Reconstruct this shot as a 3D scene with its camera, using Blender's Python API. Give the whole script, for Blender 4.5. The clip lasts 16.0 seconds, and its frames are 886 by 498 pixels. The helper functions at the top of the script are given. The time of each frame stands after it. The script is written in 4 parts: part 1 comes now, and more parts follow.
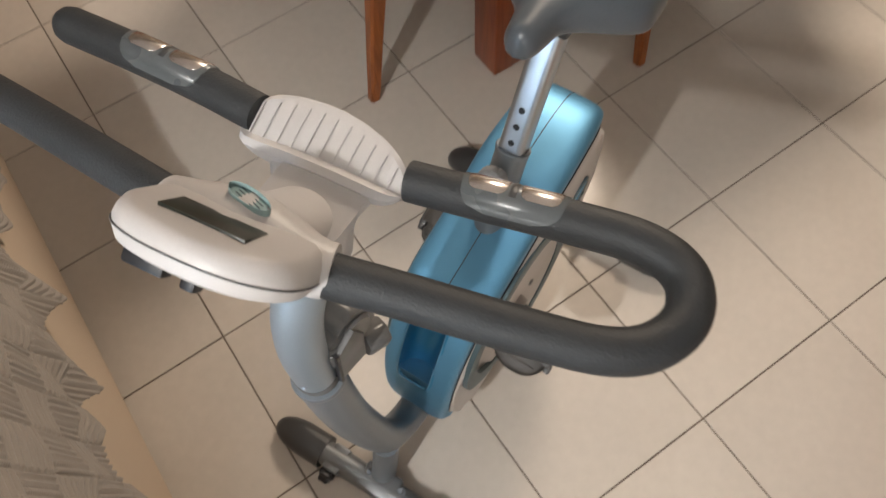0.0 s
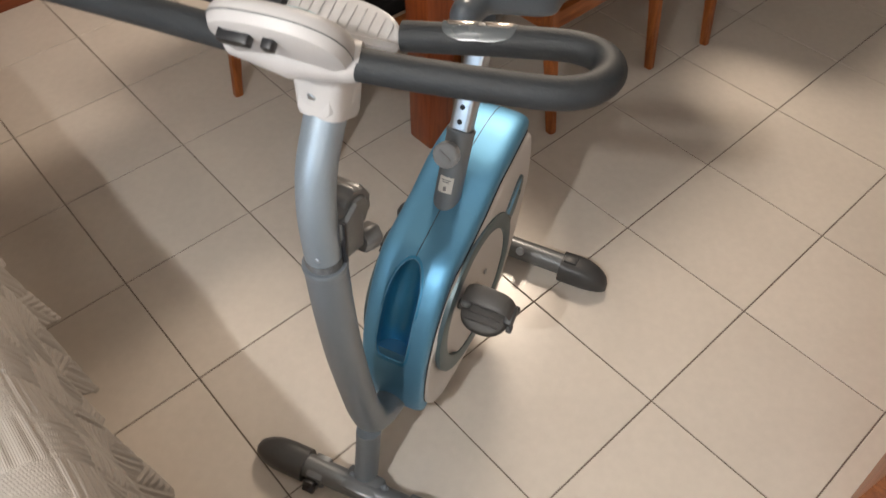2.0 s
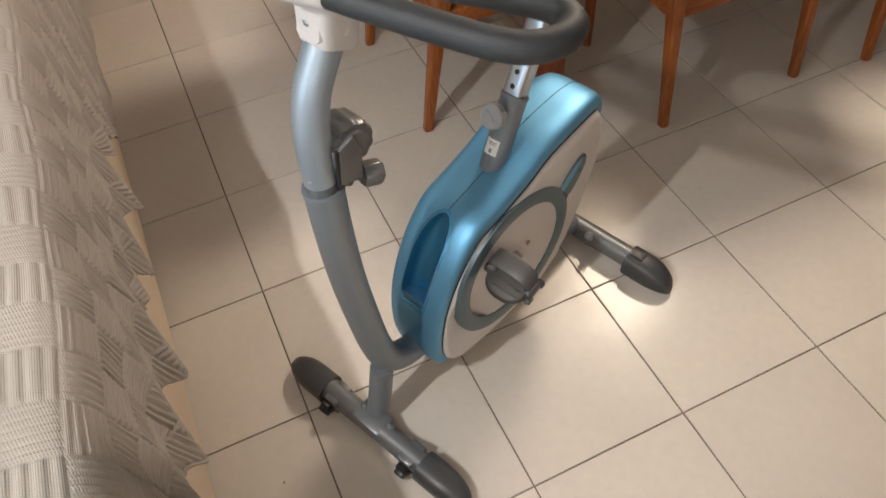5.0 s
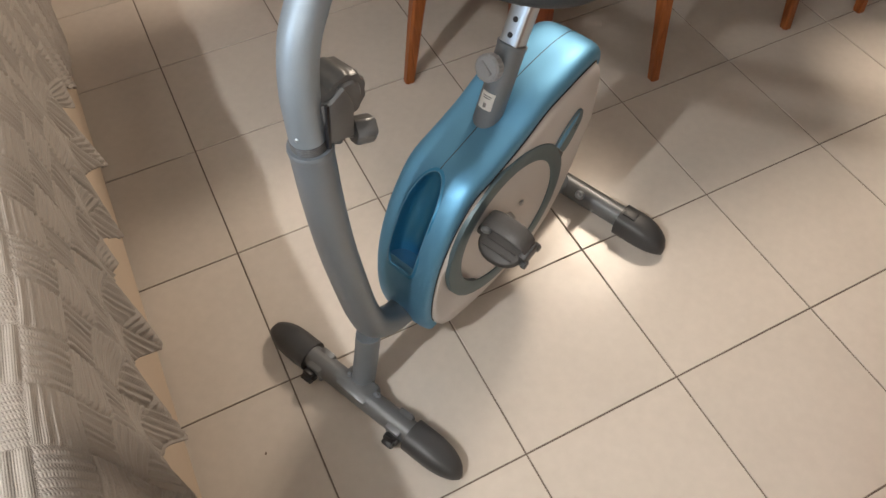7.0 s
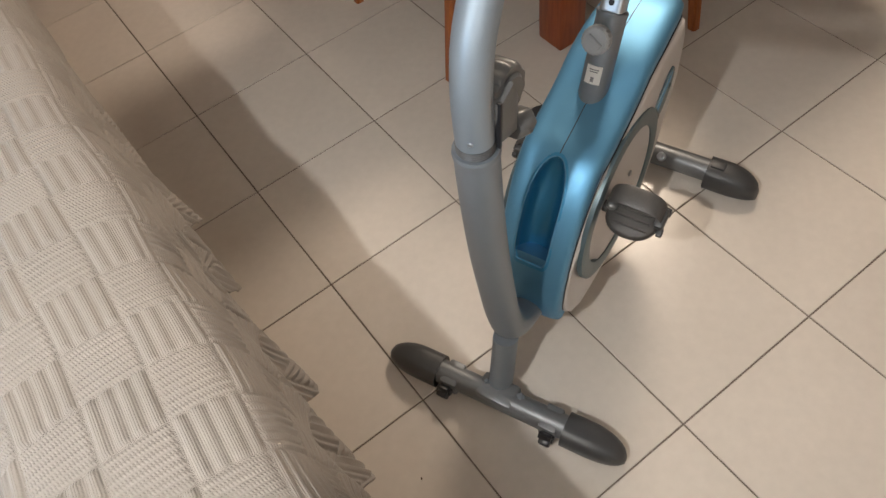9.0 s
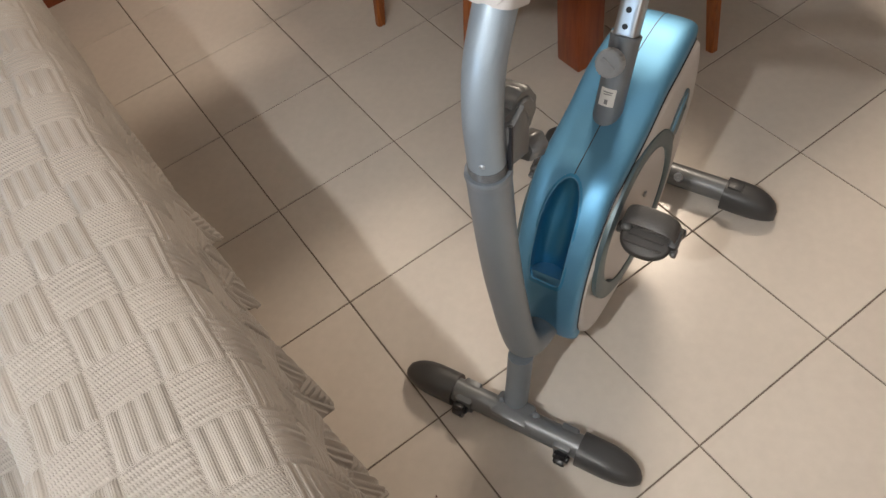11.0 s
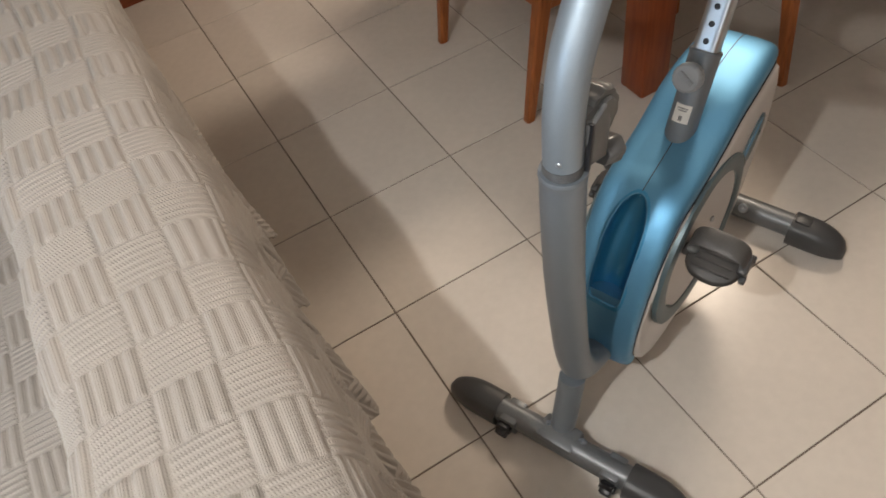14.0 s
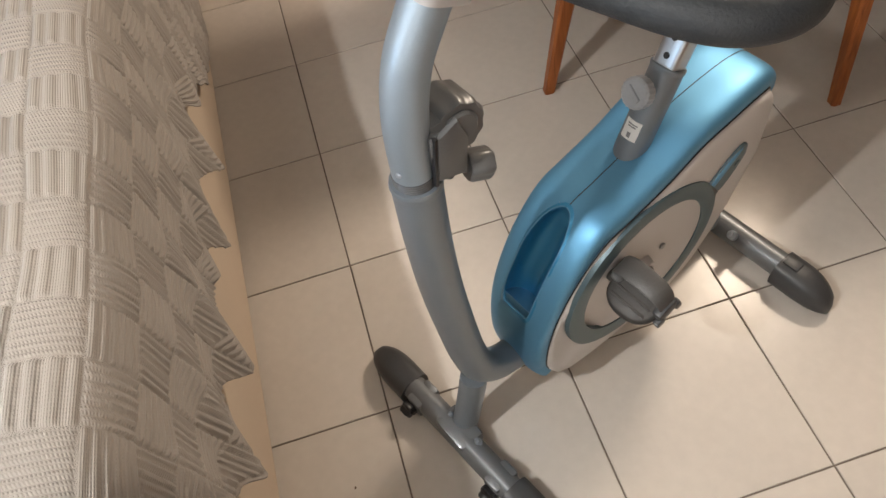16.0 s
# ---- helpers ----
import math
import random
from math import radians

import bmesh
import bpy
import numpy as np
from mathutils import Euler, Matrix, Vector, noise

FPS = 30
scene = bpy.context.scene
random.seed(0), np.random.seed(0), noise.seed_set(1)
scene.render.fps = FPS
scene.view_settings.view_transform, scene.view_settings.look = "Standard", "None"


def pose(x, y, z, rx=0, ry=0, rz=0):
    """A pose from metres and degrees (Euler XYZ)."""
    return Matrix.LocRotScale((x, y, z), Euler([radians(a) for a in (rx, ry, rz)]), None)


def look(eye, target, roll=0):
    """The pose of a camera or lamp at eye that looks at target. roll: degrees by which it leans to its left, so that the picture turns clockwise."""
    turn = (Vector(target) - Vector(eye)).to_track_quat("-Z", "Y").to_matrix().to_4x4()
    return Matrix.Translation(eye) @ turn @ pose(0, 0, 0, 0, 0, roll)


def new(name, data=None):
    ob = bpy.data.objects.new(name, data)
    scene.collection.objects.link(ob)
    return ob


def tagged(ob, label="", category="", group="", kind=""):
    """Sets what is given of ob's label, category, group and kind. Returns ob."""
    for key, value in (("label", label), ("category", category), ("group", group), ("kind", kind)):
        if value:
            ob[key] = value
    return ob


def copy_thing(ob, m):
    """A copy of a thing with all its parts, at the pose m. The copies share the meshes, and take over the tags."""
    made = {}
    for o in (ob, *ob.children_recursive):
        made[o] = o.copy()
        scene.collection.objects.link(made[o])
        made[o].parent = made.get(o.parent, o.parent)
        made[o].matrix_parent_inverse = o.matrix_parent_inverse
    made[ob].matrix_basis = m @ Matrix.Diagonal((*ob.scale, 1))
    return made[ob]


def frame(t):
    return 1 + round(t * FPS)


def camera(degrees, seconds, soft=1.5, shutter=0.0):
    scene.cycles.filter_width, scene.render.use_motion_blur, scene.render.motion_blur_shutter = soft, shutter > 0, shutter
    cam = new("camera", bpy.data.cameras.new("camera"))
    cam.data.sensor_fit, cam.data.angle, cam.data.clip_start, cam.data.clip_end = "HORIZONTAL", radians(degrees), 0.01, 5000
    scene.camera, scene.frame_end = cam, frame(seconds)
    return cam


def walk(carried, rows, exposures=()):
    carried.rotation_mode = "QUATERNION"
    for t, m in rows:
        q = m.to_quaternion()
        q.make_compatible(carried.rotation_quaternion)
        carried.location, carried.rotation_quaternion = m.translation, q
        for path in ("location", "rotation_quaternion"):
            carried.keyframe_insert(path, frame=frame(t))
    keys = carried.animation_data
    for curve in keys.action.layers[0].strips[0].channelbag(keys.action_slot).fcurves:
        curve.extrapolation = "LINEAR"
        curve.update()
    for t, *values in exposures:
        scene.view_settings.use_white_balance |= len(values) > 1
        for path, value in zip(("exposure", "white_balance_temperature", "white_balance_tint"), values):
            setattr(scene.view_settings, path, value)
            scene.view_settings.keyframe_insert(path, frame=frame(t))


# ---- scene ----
cam = camera(62.43, 16.0, shutter=0.5)
# seconds, place in metres, turn in degrees
PATH = [
    (0, 0.1750, -0.3925, 1.6633, 25.03, 2.19, -34.55),
    (0.5, 0.1039, -0.5143, 1.6766, 32.73, 1.28, -34.57),
    (1, -0.0226, -0.5850, 1.6741, 34.63, 1.82, -39.13),
    (1.5, -0.1414, -0.6194, 1.6592, 35.50, 2.04, -44.92),
    (2, -0.1492, -0.6935, 1.6332, 39.27, 0.07, -41.79),
    (2.5, -0.0598, -0.7897, 1.6086, 37.81, 1.83, -35.18),
    (3, 0.0098, -0.8546, 1.6709, 42.52, -0.02, -32.12),
    (3.5, 0.0130, -0.8984, 1.6923, 42.62, -2.15, -26.00),
    (4, 0.0070, -0.9160, 1.6783, 41.04, 0.37, -23.85),
    (4.5, 0.0227, -0.9197, 1.6700, 41.42, 2.90, -23.58),
    (4.7, 0.0362, -0.9083, 1.6474, 40.12, 3.18, -24.69),
    (6.8, 0.0230, -0.8222, 1.5692, 35.04, 1.23, -25.94),
    (7, 0.0206, -0.8088, 1.5628, 34.61, 0.93, -26.63),
    (7.5, -0.0212, -0.7701, 1.5552, 34.06, 1.92, -29.14),
    (8, -0.0967, -0.7191, 1.5518, 35.01, 5.69, -36.69),
    (8.5, -0.1820, -0.6568, 1.5357, 34.34, 5.74, -36.13),
    (9, -0.2047, -0.6447, 1.5443, 33.93, 6.52, -36.79),
    (9.2, -0.2072, -0.6495, 1.5416, 34.91, 7.05, -36.99),
    (11.3, -0.1973, -0.6629, 1.5606, 35.54, 7.80, -35.37),
    (11.5, -0.1976, -0.6627, 1.5593, 35.01, 7.41, -35.65),
    (12, -0.1903, -0.6714, 1.5562, 34.63, 7.65, -36.36),
    (12.5, -0.1768, -0.6636, 1.5400, 34.13, 7.18, -36.92),
    (13, -0.1770, -0.6801, 1.5415, 35.21, 7.29, -37.13),
    (13.5, -0.2105, -0.6836, 1.5483, 37.69, 5.91, -34.20),
    (14, -0.2475, -0.6487, 1.5084, 38.77, 7.56, -30.58),
    (14.5, -0.1941, -0.6633, 1.5204, 35.41, 9.06, -31.81),
    (15, -0.0525, -0.6644, 1.4859, 35.78, 5.47, -25.74),
    (15.5, 0.0796, -0.6744, 1.4724, 35.10, 5.79, -17.66),
    (16, 0.0995, -0.6751, 1.4769, 34.81, 6.53, -16.55),
]
# ---- end of path ----
walk(cam, [(t, pose(x, y, z, rx, ry, rz)) for t, x, y, z, rx, ry, rz in PATH], exposures=[(0.0, 0.12), (1.0, 0.17), (2.0, 0.10), (3.0, 0.18), (4.5, 0.22), (8.0, 0.12), (9.0, 0.03), (12.5, 0.02), (13.5, 0.02), (14.0, -0.08), (14.5, -0.36), (15.0, -0.20), (15.5, 0.16), (16.0, 0.24)])

# ---------------------------------------------------------------- light
world = bpy.data.worlds.new("sky")
scene.world = world
world.use_nodes = True
wn, wl = world.node_tree.nodes, world.node_tree.links
sky = wn.new("ShaderNodeTexSky")
sky.sky_type, sky.sun_disc = "NISHITA", False
sky.sun_elevation, sky.sun_rotation = radians(40), radians(60)
wl.new(sky.outputs[0], wn["Background"].inputs[0])
wn["Background"].inputs[1].default_value = 0.12


def area_lamp(name, place, target, sx, sy, watts, colour):
    data = bpy.data.lights.new(name, "AREA")
    data.shape, data.size, data.size_y, data.energy, data.color = "RECTANGLE", sx, sy, watts, colour
    ob = new(name, data)
    ob.matrix_basis = look(place, target)
    return ob


def bulb(name, place, watts, radius, colour):
    data = bpy.data.lights.new(name, "POINT")
    data.energy, data.shadow_soft_size, data.color = watts, radius, colour
    new(name, data).matrix_basis = pose(*place)


area_lamp("window_light_west", (-3.0, -0.9, 1.35), (0.4, -0.1, 0.7), 1.4, 1.0, 26, (0.62, 0.80, 1.0))
area_lamp("window_light_south", (-0.55, -1.94, 1.40), (0.0, 0.2, 0.6), 1.7, 1.1, 10, (0.92, 0.96, 1.0))
# ceiling lamp over the seating side of the sofa, whose back throws a hard-edged shade on the tiles
bulb("sofa_ceiling_lamp", (-1.06, -0.62, 2.33), 45, 0.03, (1.0, 0.98, 0.95))
beam_lamp = bpy.data.lights.new("sofa_ceiling_lamp_beam", "SPOT")      # the open underside of the same fitting
beam_lamp.spot_size, beam_lamp.spot_blend, beam_lamp.shadow_soft_size = radians(110), 0.6, 0.03
beam_lamp.energy, beam_lamp.color = 64, (1.0, 0.98, 0.95)
new("sofa_ceiling_lamp_beam", beam_lamp).matrix_basis = look((-1.06, -0.62, 2.33), (-0.85, -0.62, 0))
# warm lamp hanging over the dining table: table and chairs throw their shade from it
shade_lamp = bpy.data.lights.new("table_hanging_lamp", "SPOT")
shade_lamp.spot_size, shade_lamp.spot_blend, shade_lamp.shadow_soft_size = radians(158), 0.35, 0.22
shade_lamp.energy, shade_lamp.color = 142, (1.0, 0.835, 0.67)
new("table_hanging_lamp", shade_lamp).matrix_basis = look((1.95, 1.10, 2.02), (1.95, 1.101, 0))


# ---------------------------------------------------------------- materials
def material(name, colour, rough=0.5, metal=0.0, vary=0.08, scale=8.0, grain=60.0, bump=0.05, coat=0.0, random_tone=0.0, coords="Object", spec=0.5, coat_rough=0.12):
    """A surface with tone that varies at two scales, uneven gloss and fine relief."""
    m = bpy.data.materials.new(name)
    m.use_nodes = True
    n, l = m.node_tree.nodes, m.node_tree.links
    b = n["Principled BSDF"]
    tc = n.new("ShaderNodeTexCoord")
    broad, fine = n.new("ShaderNodeTexNoise"), n.new("ShaderNodeTexNoise")
    for tex, s, d in ((broad, scale, 3.0), (fine, grain, 4.0)):
        tex.inputs["Scale"].default_value, tex.inputs["Detail"].default_value = s, d
        l.new(tc.outputs[coords], tex.inputs["Vector"])
    add = n.new("ShaderNodeMath")
    add.operation = "ADD"
    l.new(broad.outputs[0], add.inputs[0])
    l.new(fine.outputs[0], add.inputs[1])
    ramp = n.new("ShaderNodeMapRange")
    ramp.inputs["From Min"].default_value, ramp.inputs["From Max"].default_value = 0.6, 1.4
    ramp.inputs["To Min"].default_value, ramp.inputs["To Max"].default_value = 1 - vary, 1 + vary
    l.new(add.outputs[0], ramp.inputs["Value"])
    tone = ramp.outputs[0]
    if random_tone:
        info = n.new("ShaderNodeObjectInfo")
        r2 = n.new("ShaderNodeMapRange")
        r2.inputs["To Min"].default_value, r2.inputs["To Max"].default_value = 1 - random_tone, 1 + random_tone
        l.new(info.outputs["Random"], r2.inputs["Value"])
        mul = n.new("ShaderNodeMath")
        mul.operation = "MULTIPLY"
        l.new(tone, mul.inputs[0])
        l.new(r2.outputs[0], mul.inputs[1])
        tone = mul.outputs[0]
    mix = n.new("ShaderNodeVectorMath")
    mix.operation = "SCALE"
    mix.inputs[0].default_value = colour
    l.new(tone, mix.inputs["Scale"])
    l.new(mix.outputs[0], b.inputs["Base Color"])
    rr = n.new("ShaderNodeMapRange")
    rr.inputs["To Min"].default_value, rr.inputs["To Max"].default_value = max(0.02, rough - 0.07), min(1, rough + 0.07)
    l.new(broad.outputs[0], rr.inputs["Value"])
    l.new(rr.outputs[0], b.inputs["Roughness"])
    b.inputs["Metallic"].default_value = metal
    b.inputs["Specular IOR Level"].default_value = spec
    b.inputs["Coat Weight"].default_value = coat
    b.inputs["Coat Roughness"].default_value = coat_rough
    if bump:
        bp = n.new("ShaderNodeBump")
        bp.inputs["Strength"].default_value, bp.inputs["Distance"].default_value = bump, 0.002
        l.new(fine.outputs[0], bp.inputs["Height"])
        l.new(bp.outputs[0], b.inputs["Normal"])
    return m


def wood(name, dark, light, stretch, rough=0.35):
    """Stained wood with grain drawn out along one axis."""
    m = bpy.data.materials.new(name)
    m.use_nodes = True
    n, l = m.node_tree.nodes, m.node_tree.links
    b = n["Principled BSDF"]
    tc, mp = n.new("ShaderNodeTexCoord"), n.new("ShaderNodeMapping")
    mp.inputs["Scale"].default_value = stretch
    l.new(tc.outputs["Object"], mp.inputs["Vector"])
    tex, fleck = n.new("ShaderNodeTexNoise"), n.new("ShaderNodeTexNoise")
    tex.inputs["Scale"].default_value, tex.inputs["Detail"].default_value, tex.inputs["Distortion"].default_value = 6.0, 6.0, 0.6
    fleck.inputs["Scale"].default_value, fleck.inputs["Detail"].default_value = 40.0, 3.0
    l.new(mp.outputs[0], tex.inputs["Vector"])
    l.new(mp.outputs[0], fleck.inputs["Vector"])
    ramp = n.new("ShaderNodeValToRGB")
    ramp.color_ramp.elements[0].position, ramp.color_ramp.elements[1].position = 0.3, 0.72
    ramp.color_ramp.elements[0].color, ramp.color_ramp.elements[1].color = (*dark, 1), (*light, 1)
    l.new(tex.outputs[0], ramp.inputs[0])
    l.new(ramp.outputs[0], b.inputs["Base Color"])
    b.inputs["Roughness"].default_value = rough
    b.inputs["Coat Weight"].default_value, b.inputs["Coat Roughness"].default_value = 0.04, 0.25
    b.inputs["Specular IOR Level"].default_value = 0.35
    bp = n.new("ShaderNodeBump")
    bp.inputs["Strength"].default_value, bp.inputs["Distance"].default_value = 0.12, 0.001
    l.new(fleck.outputs[0], bp.inputs["Height"])
    l.new(bp.outputs[0], b.inputs["Normal"])
    return m


TILE = material("glazed_tile", (0.58, 0.53, 0.472), rough=0.24, vary=0.055, scale=4.0, grain=38.0, bump=0.012, random_tone=0.035, spec=0.36)
GROUT = material("grout", (0.165, 0.135, 0.11), rough=0.9, vary=0.2, scale=3.0, grain=120.0, bump=0.3)
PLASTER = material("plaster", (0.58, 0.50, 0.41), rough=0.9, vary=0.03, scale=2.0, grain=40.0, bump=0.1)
# assumed tone for the unseen east and north walls, dark to limit bounced light
PLASTER_LOW_BOUNCE = material("low_bounce_plaster", (0.20, 0.156, 0.112), rough=0.9, vary=0.03, scale=2.0, grain=40.0, bump=0.1)
CEILING = material("ceiling_paint", (0.80, 0.79, 0.77), rough=0.95, vary=0.02, scale=2.0, grain=40.0, bump=0.05)
TEAK = wood("orange_stained_wood", (0.20, 0.055, 0.013), (0.39, 0.125, 0.032), (14, 14, 1.2))
TEAK_ACROSS = wood("orange_stained_wood_rail", (0.20, 0.055, 0.013), (0.39, 0.125, 0.032), (1.2, 14, 14))
MAHOGANY = wood("red_brown_wood", (0.20, 0.043, 0.012), (0.33, 0.080, 0.022), (12, 12, 1.0), 0.3)
MAHOGANY_FLAT = wood("red_brown_wood_panel", (0.14, 0.035, 0.012), (0.25, 0.065, 0.024), (1.0, 12, 12), 0.3)
CHAIR_CLOTH = material("charcoal_upholstery", (0.011, 0.0092, 0.0082), rough=0.95, vary=0.25, scale=6.0, grain=300.0, bump=0.5, spec=0.12)
SOFA_CLOTH = material("cream_sofa_cloth", (0.58, 0.475, 0.365), rough=0.95, vary=0.06, scale=4.0, grain=420.0, bump=0.4)
TABLECLOTH = material("white_cloth", (0.8, 0.79, 0.76), rough=0.9, vary=0.03, scale=4.0, grain=300.0, bump=0.3)
BLUE = material("metallic_blue_plastic", (0.122, 0.330, 0.525), rough=0.50, metal=0.74, vary=0.05, scale=6.0, grain=900.0, bump=0.01, coat=0.15, coat_rough=0.35)
DEEP_BLUE = material("glossy_deep_blue_plastic", (0.045, 0.265, 0.49), rough=0.30, metal=0.6, vary=0.05, scale=6.0, grain=900.0, bump=0.01, coat=0.4)
WHITE = material("white_plastic", (0.56, 0.535, 0.52), rough=0.4, vary=0.03, scale=10.0, grain=500.0, bump=0.05)
SILVER = material("silver_painted_steel", (0.225, 0.256, 0.288), rough=0.46, metal=0.5, vary=0.06, scale=9.0, grain=700.0, bump=0.03, coat=0.2)
SILVER_LIGHT = material("bright_silver_paint", (0.325, 0.39, 0.45), rough=0.45, metal=0.6, vary=0.05, scale=9.0, grain=700.0, bump=0.03, coat=0.2)
STEEL_DARK = material("dark_silver_paint", (0.15, 0.158, 0.165), rough=0.42, metal=0.4, vary=0.08, scale=9.0, grain=700.0, bump=0.03, coat=0.1)
CHROME = material("brushed_chrome", (0.52, 0.58, 0.64), rough=0.31, metal=0.95, vary=0.05, scale=12.0, grain=500.0, bump=0.02)
CONTACT = material("polished_contact_steel", (0.62, 0.56, 0.52), rough=0.24, metal=0.9, vary=0.04, scale=12.0, grain=500.0, bump=0.01)
SENSOR_GREY = material("glossy_grey_plastic", (0.105, 0.115, 0.12), rough=0.28, vary=0.06, scale=14.0, grain=500.0, bump=0.02)
GREY_PLASTIC = material("dark_grey_plastic", (0.045, 0.046, 0.048), rough=0.42, vary=0.12, scale=14.0, grain=500.0, bump=0.08)
MID_GREY = material("mid_grey_plastic", (0.112, 0.114, 0.115), rough=0.30, vary=0.08, scale=14.0, grain=500.0, bump=0.06)
PEDAL_GREY = material("worn_grey_rubber", (0.052, 0.048, 0.045), rough=0.5, vary=0.2, scale=25.0, grain=300.0, bump=0.2)
STRAP = material("grey_strap_rubber", (0.064, 0.060, 0.057), rough=0.45, vary=0.15, scale=25.0, grain=300.0, bump=0.15)
PALE_GREY = material("pale_grey_plastic", (0.36, 0.37, 0.38), rough=0.4, vary=0.06, scale=14.0, grain=500.0, bump=0.05)
TEAL_GREY = material("teal_grey_plastic", (0.085, 0.128, 0.145), rough=0.4, metal=0.3, vary=0.06, scale=10.0, grain=600.0, bump=0.03)
BADGE_TEAL = material("pale_teal_plastic", (0.25, 0.36, 0.36), rough=0.45, vary=0.05, scale=20.0, grain=600.0, bump=0.02)
CRUMB_BROWN = material("dry_crumb", (0.14, 0.10, 0.07), rough=0.9, vary=0.2, scale=200.0, grain=900.0, bump=0.2)
FOAM = material("foam_grip", (0.024, 0.0265, 0.029), rough=0.58, vary=0.2, scale=18.0, grain=420.0, bump=0.35)
VINYL = material("grey_vinyl", (0.088, 0.102, 0.116), rough=0.29, vary=0.1, scale=9.0, grain=350.0, bump=0.05)
BLACK = material("black_plastic", (0.012, 0.012, 0.014), rough=0.4, vary=0.1, scale=14.0, grain=500.0, bump=0.05)
LCD = material("dark_display", (0.022, 0.027, 0.02), rough=0.34, vary=0.1, scale=20.0, grain=200.0, bump=0.0)
PAPER = material("white_label_paper", (0.82, 0.81, 0.78), rough=0.6, vary=0.03, scale=30.0, grain=300.0, bump=0.02)
INK = material("grey_print", (0.25, 0.25, 0.25), rough=0.7, vary=0.05, scale=30.0, grain=300.0, bump=0.0)


def knit_material():
    """Off-white cotton knit: rows of small stitches on the woven-looking squares."""
    m = material("cream_cotton_knit", (0.345, 0.31, 0.275), rough=0.95, vary=0.05, scale=5.0, grain=500.0, bump=0.2)
    n, l = m.node_tree.nodes, m.node_tree.links
    b = n["Principled BSDF"]
    uv = n.new("ShaderNodeUVMap")
    uv.uv_map = "knit"
    slant = n.new("ShaderNodeMapping")
    slant.inputs["Rotation"].default_value = (0, 0, radians(18))
    l.new(uv.outputs[0], slant.inputs["Vector"])

    def wave(source, direction, scale):
        tex = n.new("ShaderNodeTexWave")
        tex.bands_direction = direction
        tex.inputs["Scale"].default_value, tex.inputs["Distortion"].default_value = scale, 0.9
        tex.inputs["Detail"].default_value, tex.inputs["Detail Scale"].default_value = 1.0, 5.0
        l.new(source, tex.inputs["Vector"])
        return tex.outputs["Fac"]

    def maths(kind, a, c):
        node = n.new("ShaderNodeMath")
        node.operation = kind
        for socket, value in zip(node.inputs, (a, c)):
            if isinstance(value, float):
                socket.default_value = value
            else:
                l.new(value, socket)
        return node.outputs[0]

    # plain ribs: fine lines along the rib; garter squares: rows of slanting loops
    ribs = maths("MULTIPLY", wave(uv.outputs[0], "Y", 105.0), maths("ADD", maths("MULTIPLY", wave(uv.outputs[0], "X", 62.0), 0.5), 0.5))
    loops = maths("MULTIPLY", wave(slant.outputs[0], "X", 78.0), wave(uv.outputs[0], "Y", 52.0))
    split = n.new("ShaderNodeSeparateXYZ")
    l.new(uv.outputs[0], split.inputs[0])
    garter = maths("GREATER_THAN", split.outputs[0], 5.0)
    mix = n.new("ShaderNodeMix")
    l.new(garter, mix.inputs["Factor"])
    l.new(ribs, mix.inputs["A"])
    l.new(maths("MULTIPLY", loops, 1.6), mix.inputs["B"])
    bp = n.new("ShaderNodeBump")
    bp.inputs["Strength"].default_value, bp.inputs["Distance"].default_value = 0.36, 0.0025
    l.new(mix.outputs["Result"], bp.inputs["Height"])
    l.new(bp.outputs[0], b.inputs["Normal"])
    b.inputs["Sheen Weight"].default_value = 0.15
    return m


KNIT = knit_material()


# ---------------------------------------------------------------- mesh helpers
def finish(bm, name, mat, parent=None, label="", smooth=True, sharp=40):
    bmesh.ops.recalc_face_normals(bm, faces=bm.faces)
    me = bpy.data.meshes.new(name)
    bm.to_mesh(me)
    bm.free()
    me.materials.append(mat)
    if smooth:
        me.shade_smooth()
        me.set_sharp_from_angle(angle=radians(sharp))
    ob = new(name, me)
    if parent:
        ob.parent = parent
    if label:
        tagged(ob, label)
    return ob


def part(name, bm, mat, parent, label="", smooth=True, sharp=40):
    return finish(bm, name, mat, parent, label, smooth, sharp)


def empty(name, m, label, category, group="", kind=""):
    ob = new(name)
    ob.empty_display_size = 0.1
    ob.matrix_basis = m
    return tagged(ob, label, category, group, kind)


def box(x0, x1, y0, y1, z0, z1, bevel=0.003, seg=2):
    bm = bmesh.new()
    bmesh.ops.create_cube(bm, size=1, matrix=Matrix.LocRotScale(((x0 + x1) / 2, (y0 + y1) / 2, (z0 + z1) / 2), None, (x1 - x0, y1 - y0, z1 - z0)))
    if bevel:
        bmesh.ops.bevel(bm, geom=bm.edges, offset=bevel, segments=seg, profile=0.5, affect="EDGES")
    return bm


def rings(bm, loops, cap=True, closed=False):
    """Joins loops of points (all as long as one another) to a skin."""
    vs = [[bm.verts.new(p) for p in loop] for loop in loops]
    n = len(vs[0])
    pairs = list(zip(vs, vs[1:])) + ([(vs[-1], vs[0])] if closed else [])
    for a, b in pairs:
        for i in range(n):
            bm.faces.new((a[i], a[(i + 1) % n], b[(i + 1) % n], b[i]))
    if cap and not closed:
        bm.faces.new(vs[0][::-1])
        bm.faces.new(vs[-1])
    return bm


